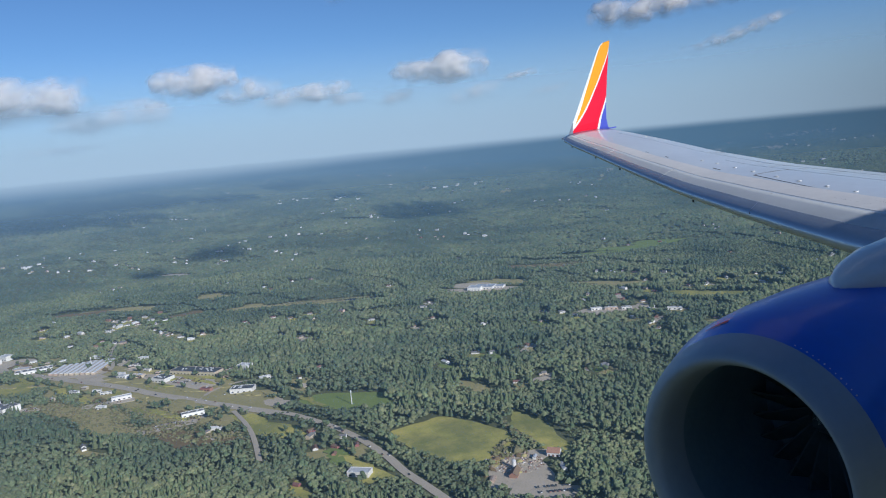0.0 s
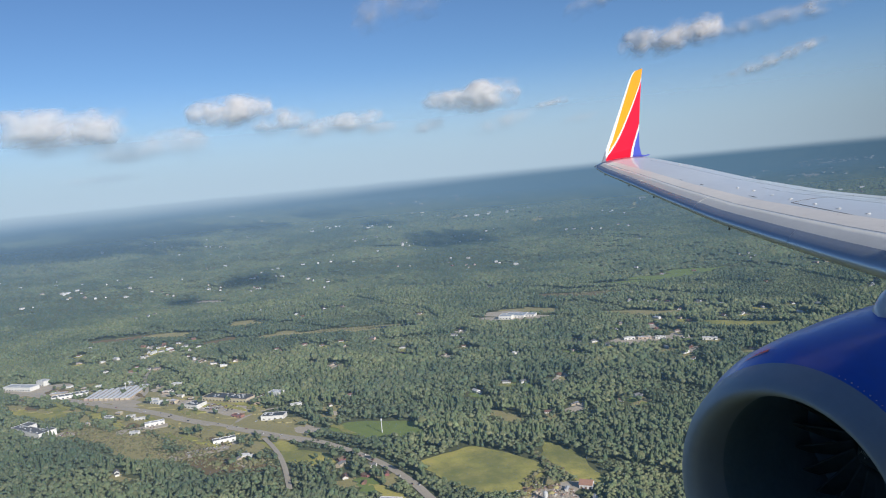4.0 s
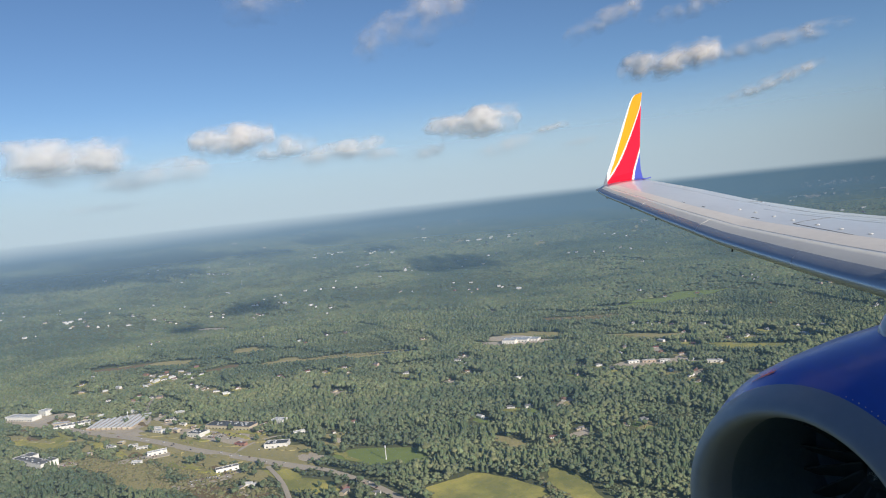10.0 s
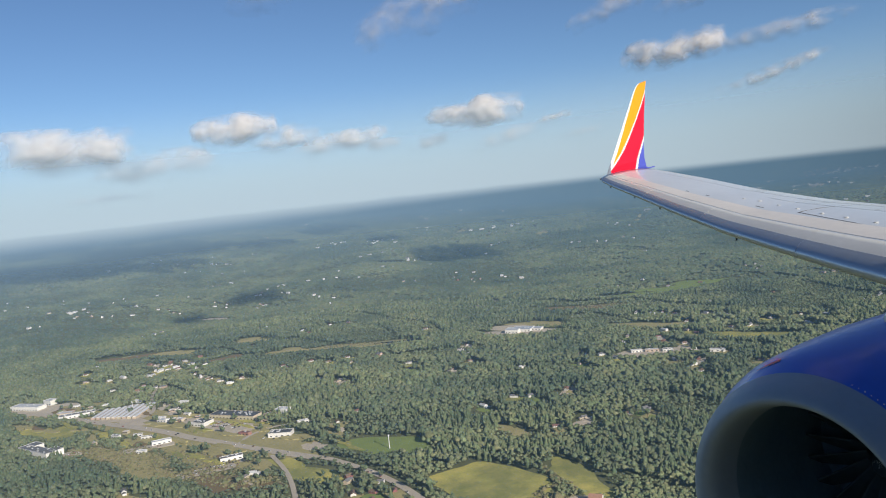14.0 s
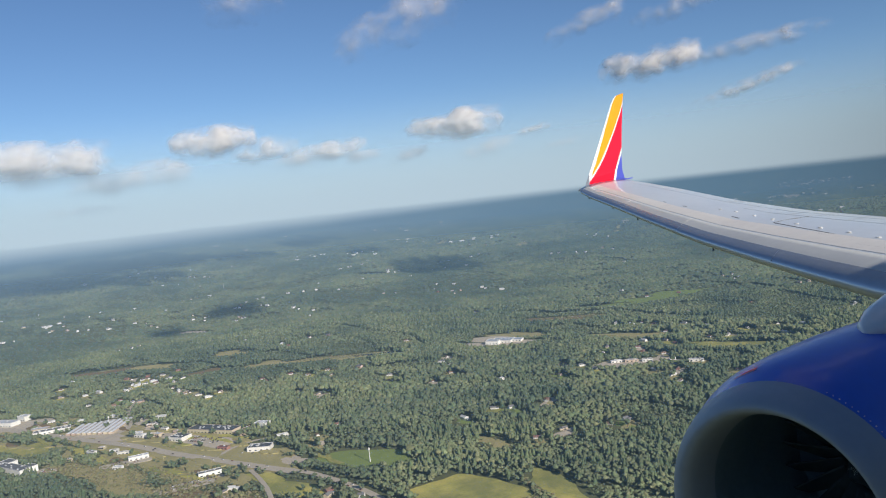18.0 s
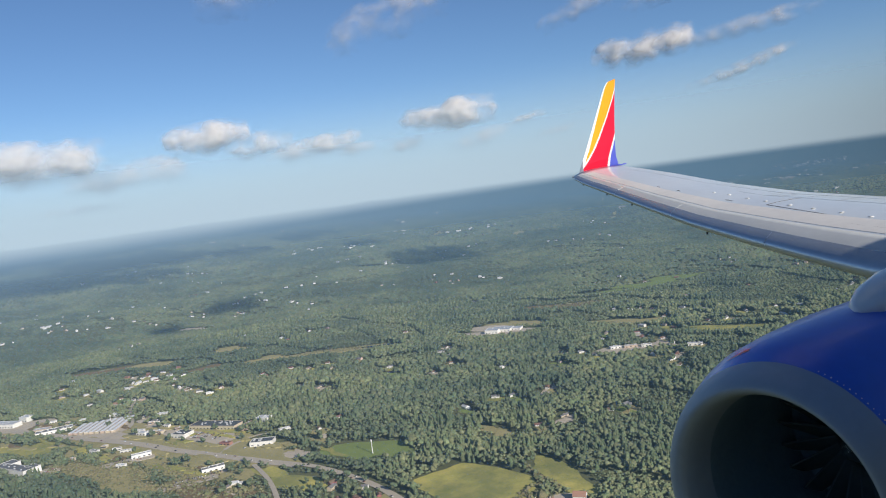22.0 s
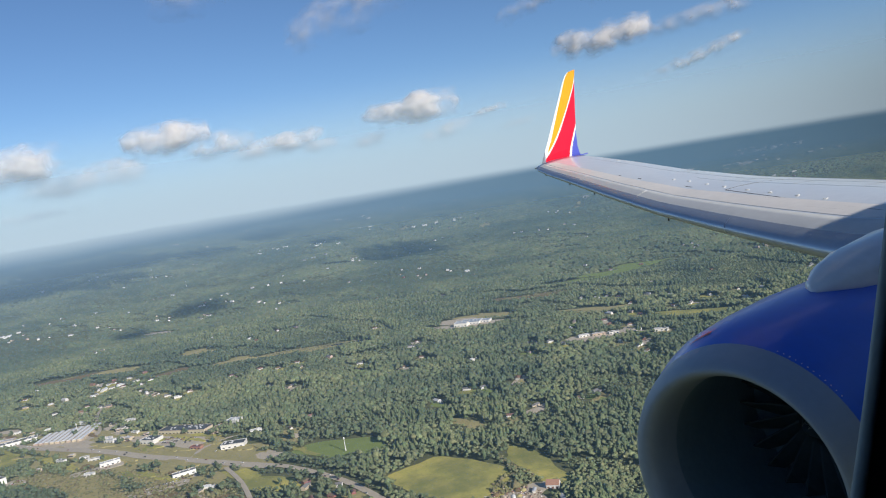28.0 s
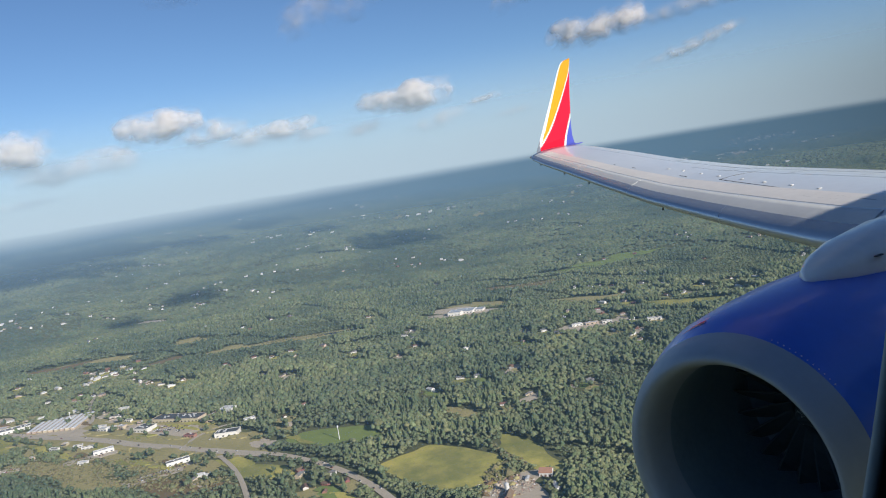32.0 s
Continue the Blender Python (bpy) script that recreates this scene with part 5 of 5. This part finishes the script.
def waves(P, scale, seed):
    """Smooth random field between 0 and 1."""
    r = np.random.default_rng(seed)
    f = np.zeros(len(P))
    for i in range(7):
        k = r.normal(0, 1, 2) / scale * (1 + 0.5 * i)
        f += np.sin(P @ k + r.uniform(0, 6.3)) / (1 + 0.3 * i)
    return 0.5 + 0.5 * np.tanh(f * 0.7)


SHRUB += [(1130, -110, 250, 62, 25), (1330, -60, 120, 40, 25), (1000, -1080, 160, 70, 40), (1380, -760, 120, 50, 60), (700, -1560, 150, 60, 60), (1560, -1360, 150, 60, 55)]      # scrubby second growth
NEAR_CROWNS = [clump(i, 6, 1) for i in range(10)]
MID_CROWNS = [clump(20 + i, 3, 0) for i in range(10)]
FAR_CROWNS = [blob(-1, 40 + i, 1, 1, 0.8, 0.25) for i in range(6)]
PINES = [pine(i, 5) for i in range(4)]
for name, d0, d1, step, kinds, wide in (("near_forest", 560, 870, 5.2, NEAR_CROWNS, 3.55), ("middle_forest", 870, 2400, 6.8, MID_CROWNS, 5.3), ("far_forest", 2400, 4800, 12.5, FAR_CROWNS, 8.6), ("farther_forest", 4800, 8200, 24.0, FAR_CROWNS, 15.0), ("horizon_forest", 8200, 13000, 45.0, FAR_CROWNS, 30.0), ("skyline_forest", 13000, 30000, 110.0, FAR_CROWNS, 72.0)):
    P = sites(d0, d1, step)
    if d0 >= 2400:                      # gaps and hollows in the far canopy
        P = P[rng.random(len(P)) > 0.08 + 0.35 * (waves(P, 130, 21) > 0.72)]
    pines = (waves(P, 55, 3) > 0.66) & (rng.random(len(P)) < 0.5) | (rng.random(len(P)) < 0.05)
    if d0 >= 2400:
        pines[:] = False
    low = (waves(P, 170, 9) > 0.8) | within(P, SHRUB)
    pines &= ~low
    Q, k = far_array(P)
    w = wide * np.clip(rng.lognormal(-0.06, 0.36, len(P)), 0.40, 1.9) * (0.74 + 0.5 * waves(P, 75, 31)) * np.where(low, 0.7, 1)
    h = w * rng.uniform(0.75, 1.15, len(P))
    tall = (rng.uniform(6, 11, len(P)) + 5 * waves(P, 110, 33)) * np.where(low, 0.45, 1)
    if d0 >= 2400:
        h, tall = w * rng.uniform(0.40, 0.80, len(P)), tall * 0.9
    Q[:, 2] += (tall * 0.75) * k
    b = ~pines
    scatter(name, kinds, Q[b], np.c_[w, h][b] * k[b, None], rng.integers(0, len(kinds), b.sum()), leaf_green, "dense broadleaf forest of many rounded green crowns", d0 >= 870)
    if pines.any():
        R = Q[pines].copy()
        R[:, 2] -= tall[pines] * 0.75 * k[pines]
        H = rng.uniform(11, 19, pines.sum()) * k[pines]
        scatter("conifer_stand", PINES, R, np.c_[H * rng.uniform(0.55, 0.85, len(H)), H], rng.integers(0, 4, len(H)), pine_green, "dark pointed conifers standing among broadleaf trees")


# low bushes over the scrubby ground and round the meadow
BUSHY = ((1190, -60, 165, 46, 25, 900), (1000, -150, 95, 34, 30, 420), (1120, -130, 80, 30, 30, 200), (676, -452, 22, 13, 160, 60), (702, -462, 44, 3.5, 160, 120), (662, -425, 20, 30, 10, 110), (1640, -715, 120, 20, 61, 300), (1534, -1369, 90, 26, 55, 260))
B = []
for x, y, a, b, tn, count in BUSHY:
    q = rng.uniform(-1, 1, (count * 2, 2))
    q = q[np.hypot(q[:, 0], q[:, 1]) < 1][:count] * (a, b)
    c, w_ = math.cos(radians(tn)), math.sin(radians(tn))
    B.append(np.c_[x + q[:, 0] * c - q[:, 1] * w_, y + q[:, 0] * w_ + q[:, 1] * c])
B = np.concatenate(B)
Q, k = far_array(B)
w = rng.lognormal(0.75, 0.45, len(B)) * k
Q[:, 2] += 1.0 * k
scatter("bushes", MID_CROWNS, Q, np.c_[w, w * 0.8], rng.integers(0, len(MID_CROWNS), len(B)), bush_green, "low olive bushes scattered over rough grass")


# single trees beside yards and meadows
def lone_tree(seed):
    ob = tagged(new("tree"), "full green broadleaf tree standing beside open ground", "tree", "trees beside open ground")
    bm = bmesh.new()
    bmesh.ops.create_cone(bm, cap_ends=True, segments=8, radius1=0.45, radius2=0.2, depth=7, matrix=Matrix.Translation((0, 0, 3.5)))
    part("trunk", bm, bark, ob)
    r = random.Random(seed)
    VV, TT, n = [], [], 0
    for i in range(9):
        V, T = blob(2, seed * 13 + i, 1, 1, 0.9, 0.3)
        a, q = r.uniform(0, 6.3), r.uniform(0.5, 3.2)
        VV.append(V * r.uniform(1.7, 2.8) + np.array([q * math.cos(a), q * math.sin(a), r.uniform(6, 12)]))
        TT.append(T + n)
        n += len(V)
    put("crown", mesh_from("crown", np.concatenate(VV), np.concatenate(TT), leaf_green, True), ob)
    return ob


TREES = [lone_tree(i) for i in range(3)]
spots = [(x + rnd.uniform(-28, 28), y + rnd.uniform(-28, 28)) for x, y, _ in SPOTS if math.hypot(x, y) < 1500 for _ in range(2)]
for i, (x, y) in enumerate(spots + ISLANDS):
    p, k = far_place(x, y, 0.2, True)
    m = pose(*p, 0, 0, rnd.uniform(0, 360)) @ Matrix.Scale(k * rnd.uniform(0.7, 1.2), 4)
    if i < 3:
        TREES[i].matrix_basis = m
    else:
        c = copy_thing(TREES[i % 3], m)
        c.matrix_basis = m


# ---- haze: added curtain round the view, haze painted on, thickest along the horizon ----
HAZE_R, HAZE_LENGTH = 600.0, 8800.0
hz = bpy.data.materials.new("haze")
hz.use_nodes = True
nt = hz.node_tree
nt.nodes.remove(nt.nodes["Principled BSDF"])


def math_node(op, a, b=None):
    n = nt.nodes.new("ShaderNodeMath")
    n.operation = op
    for k, value in enumerate((a, b)):
        if isinstance(value, (int, float)):
            n.inputs[k].default_value = value
        elif value is not None:
            nt.links.new(value, n.inputs[k])
    return n.outputs[0]


sep = nt.nodes.new("ShaderNodeSeparateXYZ")
nt.links.new(nt.nodes.new("ShaderNodeNewGeometry").outputs["Position"], sep.inputs[0])
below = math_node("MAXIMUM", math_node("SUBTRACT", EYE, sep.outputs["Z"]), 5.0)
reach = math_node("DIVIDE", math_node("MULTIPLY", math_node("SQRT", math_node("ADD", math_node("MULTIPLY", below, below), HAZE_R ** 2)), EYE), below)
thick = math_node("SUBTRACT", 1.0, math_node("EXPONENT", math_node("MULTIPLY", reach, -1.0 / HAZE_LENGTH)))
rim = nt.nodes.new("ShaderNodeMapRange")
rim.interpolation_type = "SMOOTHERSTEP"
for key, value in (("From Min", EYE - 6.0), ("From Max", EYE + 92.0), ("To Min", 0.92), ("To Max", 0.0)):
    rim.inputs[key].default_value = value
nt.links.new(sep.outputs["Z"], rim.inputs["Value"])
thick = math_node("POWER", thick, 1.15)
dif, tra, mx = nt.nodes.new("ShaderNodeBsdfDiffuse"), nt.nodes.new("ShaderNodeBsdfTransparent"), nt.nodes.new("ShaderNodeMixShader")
# painted haze tint: bluish over the land, a paler veil over the low sky
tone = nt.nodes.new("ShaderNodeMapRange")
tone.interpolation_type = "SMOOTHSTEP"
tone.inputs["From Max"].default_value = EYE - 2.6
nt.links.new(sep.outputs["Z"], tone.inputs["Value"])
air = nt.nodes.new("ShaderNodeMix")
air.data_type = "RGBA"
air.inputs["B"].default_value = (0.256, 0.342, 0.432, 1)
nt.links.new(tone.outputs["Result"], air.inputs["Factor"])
side = nt.nodes.new("ShaderNodeMapRange")           # haze brightness painted by bearing: paler northwards, deeper blue southwards
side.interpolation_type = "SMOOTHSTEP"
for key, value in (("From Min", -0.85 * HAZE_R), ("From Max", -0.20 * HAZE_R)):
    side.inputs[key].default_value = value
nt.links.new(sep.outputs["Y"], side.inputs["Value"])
land_haze_tint = nt.nodes.new("ShaderNodeMix")
land_haze_tint.data_type = "RGBA"
land_haze_tint.inputs["A"].default_value, land_haze_tint.inputs["B"].default_value = (0.072, 0.138, 0.222, 1), (0.118, 0.190, 0.278, 1)
nt.links.new(side.outputs["Result"], land_haze_tint.inputs["Factor"])
nt.links.new(land_haze_tint.outputs["Result"], air.inputs["A"])
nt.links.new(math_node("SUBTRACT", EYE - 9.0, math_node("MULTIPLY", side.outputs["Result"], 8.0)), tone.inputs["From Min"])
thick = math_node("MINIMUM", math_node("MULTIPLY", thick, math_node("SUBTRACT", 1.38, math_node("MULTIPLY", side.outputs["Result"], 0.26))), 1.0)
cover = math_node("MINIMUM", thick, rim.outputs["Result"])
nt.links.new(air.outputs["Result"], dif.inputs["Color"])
sun_normal = nt.nodes.new("ShaderNodeCombineXYZ")         # fixed normal towards the sun, so the whole curtain is equally bright
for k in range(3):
    sun_normal.inputs[k].default_value = sun_dir[k]
nt.links.new(sun_normal.outputs[0], dif.inputs["Normal"])
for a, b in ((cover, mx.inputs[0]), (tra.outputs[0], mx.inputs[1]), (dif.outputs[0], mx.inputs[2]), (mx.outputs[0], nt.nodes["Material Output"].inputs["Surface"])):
    nt.links.new(a, b)
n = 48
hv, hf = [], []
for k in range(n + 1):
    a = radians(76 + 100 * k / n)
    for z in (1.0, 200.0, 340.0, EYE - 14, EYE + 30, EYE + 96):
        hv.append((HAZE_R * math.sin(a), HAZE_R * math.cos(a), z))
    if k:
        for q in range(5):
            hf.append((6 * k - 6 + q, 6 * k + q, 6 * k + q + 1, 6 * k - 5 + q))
haze = tagged(put("haze", mesh_from("haze", hv, hf, hz, True)), "added curtain sheet painted as bluish haze over the far land", "haze", kind="stuff")
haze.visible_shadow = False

# ---- clouds: soft heaped layers ----
cm = bpy.data.materials.new("cloud")
cm.use_nodes = True
nt = cm.node_tree
nt.nodes.remove(nt.nodes["Principled BSDF"])
att, co, ns, ad, mr = nt.nodes.new("ShaderNodeAttribute"), nt.nodes.new("ShaderNodeTexCoord"), nt.nodes.new("ShaderNodeTexNoise"), nt.nodes.new("ShaderNodeMath"), nt.nodes.new("ShaderNodeMapRange")
att.attribute_name = "puff"
ns.inputs["Scale"].default_value, ns.inputs["Detail"].default_value, ns.inputs["Roughness"].default_value = 0.007, 4.0, 0.52
ad.operation = "ADD"
mr.inputs["From Min"].default_value, mr.inputs["From Max"].default_value, mr.inputs["To Max"].default_value = 0.46, 1.55, 0.72
mr.interpolation_type = "SMOOTHSTEP"
dif, trl, ms, tra, mx = nt.nodes.new("ShaderNodeBsdfDiffuse"), nt.nodes.new("ShaderNodeBsdfTranslucent"), nt.nodes.new("ShaderNodeMixShader"), nt.nodes.new("ShaderNodeBsdfTransparent"), nt.nodes.new("ShaderNodeMixShader")
dif.inputs["Color"].default_value = (0.81, 0.77, 0.755, 1)
trl.inputs["Color"].default_value = (0.76, 0.76, 0.81, 1)
ms.inputs[0].default_value = 0.42
for a, b in ((co.outputs["Object"], ns.inputs["Vector"]), (att.outputs["Fac"], ad.inputs[0]), (ns.outputs["Fac"], ad.inputs[1]), (ad.outputs[0], mr.inputs["Value"]), (mr.outputs["Result"], mx.inputs[0]),
             (dif.outputs[0], ms.inputs[1]), (trl.outputs[0], ms.inputs[2]), (tra.outputs[0], mx.inputs[1]), (ms.outputs[0], mx.inputs[2]), (mx.outputs[0], nt.nodes["Material Output"].inputs["Surface"])):
    nt.links.new(a, b)


def cloud(az, el, width, height, tilt=0.0, strength=1.0, dist=4000.0, label="white fair-weather cloud with grey base", seed=0, layers=3):
    """Heaped cloud: relief layers behind one another, thick inside and thinning to nothing at the rim. Angles in degrees from the eye."""
    a, e = radians(az), radians(el)
    at = Vector((math.sin(a) * math.cos(e), math.cos(a) * math.cos(e), math.sin(e))) * dist + Vector((0, 0, EYE))
    W_, H_ = dist * radians(width), dist * radians(height)
    D_ = 0.8 * H_ + 0.05 * W_
    nu, nw = 48, 22
    verts, faces, dens = [], [], []
    for l in range(layers):
        g = l / max(1, layers - 1)
        for i in range(nu + 1):
            for j in range(nw + 1):
                u, w = 2 * i / nu - 1, 2 * j / nw - 1
                q = Vector((u * W_ / H_ * 0.95, w * 1.25, g * 0.8 + seed * 7.3))
                big = noise.fractal(q * 1.0, 1.0, 2.0, 5)
                small = noise.fractal(q * 2.6 + Vector((9, 0, 0)), 1.0, 2.1, 4)
                r2 = abs(u) ** 2.2 + (abs(w - 0.05) * (1.15 if w > 0 else 1.35)) ** 2
                d = 0.72 * (1 - 1.25 * r2) + 0.62 * big + 0.10 * small - 0.12 * abs(g - 0.4)
                edge = min(1, 3.5 * (1 - abs(u)), 3 * (1 - abs(w)))
                d = (d if d < 1 else 1) * edge - (1 - edge)
                bulge = math.sqrt(max(0.0, 1 - min(1, r2)))
                y = (g - 0.5) * D_ - 0.7 * D_ * bulge - 0.16 * D_ * big - 0.02 * D_ * small
                verts.append((u * W_ / 2, y, w * H_ / 2))
                dens.append(d * strength)
        b = l * (nu + 1) * (nw + 1)
        for i in range(nu):
            for j in range(nw):
                k = b + i * (nw + 1) + j
                if max(dens[k], dens[k + 1], dens[k + nw + 1], dens[k + nw + 2]) > -0.25:
                    faces.append((k, k + nw + 1, k + nw + 2, k + 1))
    me = mesh_from("cloud", verts, faces, cm, True)
    me.attributes.new("puff", "FLOAT", "POINT").data.foreach_set("value", np.array(dens, dtype=np.float32))
    ob = put("cloud", me)
    ob.matrix_basis = Matrix.Translation(at) @ Matrix.Rotation(-a, 4, "Z") @ Matrix.Rotation(-radians(tilt), 4, "Y")
    return tagged(ob, label, "cloud", "clouds in the sky")


for i, (az, el, w, h, tl, s) in enumerate((
        (96.3, 4.6, 6.6, 2.8, 0, 1.35), (101.8, 3.3, 6.0, 2.0, 3, 0.75), (98.1, 1.5, 4.2, 0.6, 0, 0.5), (107.3, 5.2, 4.4, 2.2, 4, 1.0), (110.6, 4.5, 3.8, 1.8, 2, 0.68), (114.7, 3.8, 5.3, 1.5, 5, 0.9),
        (117.6, 3.4, 2.0, 0.8, 6, 0.55), (124.6, 4.8, 5.3, 2.1, 4, 1.15), (121.1, 3.2, 2.1, 0.9, 8, 0.65), (126.7, 3.0, 3.2, 1.1, 10, 0.55), (130.2, 4.0, 2.1, 0.6, 10, 0.5), (132.2, 2.8, 2.0, 0.5, 8, 0.42),
        (138.9, 7.3, 5.2, 2.1, 6, 1.0), (144.9, 7.6, 7.6, 1.1, 6, 0.44), (145.1, 5.1, 5.4, 0.9, 14, 0.55), (121.7, 12.1, 7.8, 2.6, 20, 0.42), (134.5, 10.8, 4.6, 1.2, 16, 0.40),
        (110.4, 14.6, 4.6, 2.6, 6, 0.33), (140.8, 10.8, 4.8, 1.1, 10, 0.34))):
    cloud(az, el, w * 1.75, h * 1.5, tl, s * 0.92, 3900 + 35 * i, seed=i + 1)

# clouds overhead, out of sight, whose shadows lie on the far woods
for i, (x, y, w, h) in enumerate(((3796, -2443, 640, 190), (7543, -741, 1150, 330), (6341, -1373, 560, 240), (3185, -979, 190, 95), (5658, -3008, 330, 170), (9404, -1676, 760, 330), (8965, -2330, 860, 360), (9288, -4196, 660, 300), (7780, -2768, 480, 250), (2977, -594, 110, 45))):
    p, k = far_place(0.9 * x - 0.02 * y, y, 0, True)
    q = p + sun_dir * 3600 - Vector((0, 0, EYE))
    cloud(math.degrees(math.atan2(q.x, q.y)), math.degrees(math.asin(q.z / q.length)), math.degrees(1.5 * w * k / q.length), math.degrees(1.5 * h * k / q.length), 0, 9.0, q.length, "white cloud drifting overhead", seed=40 + i)
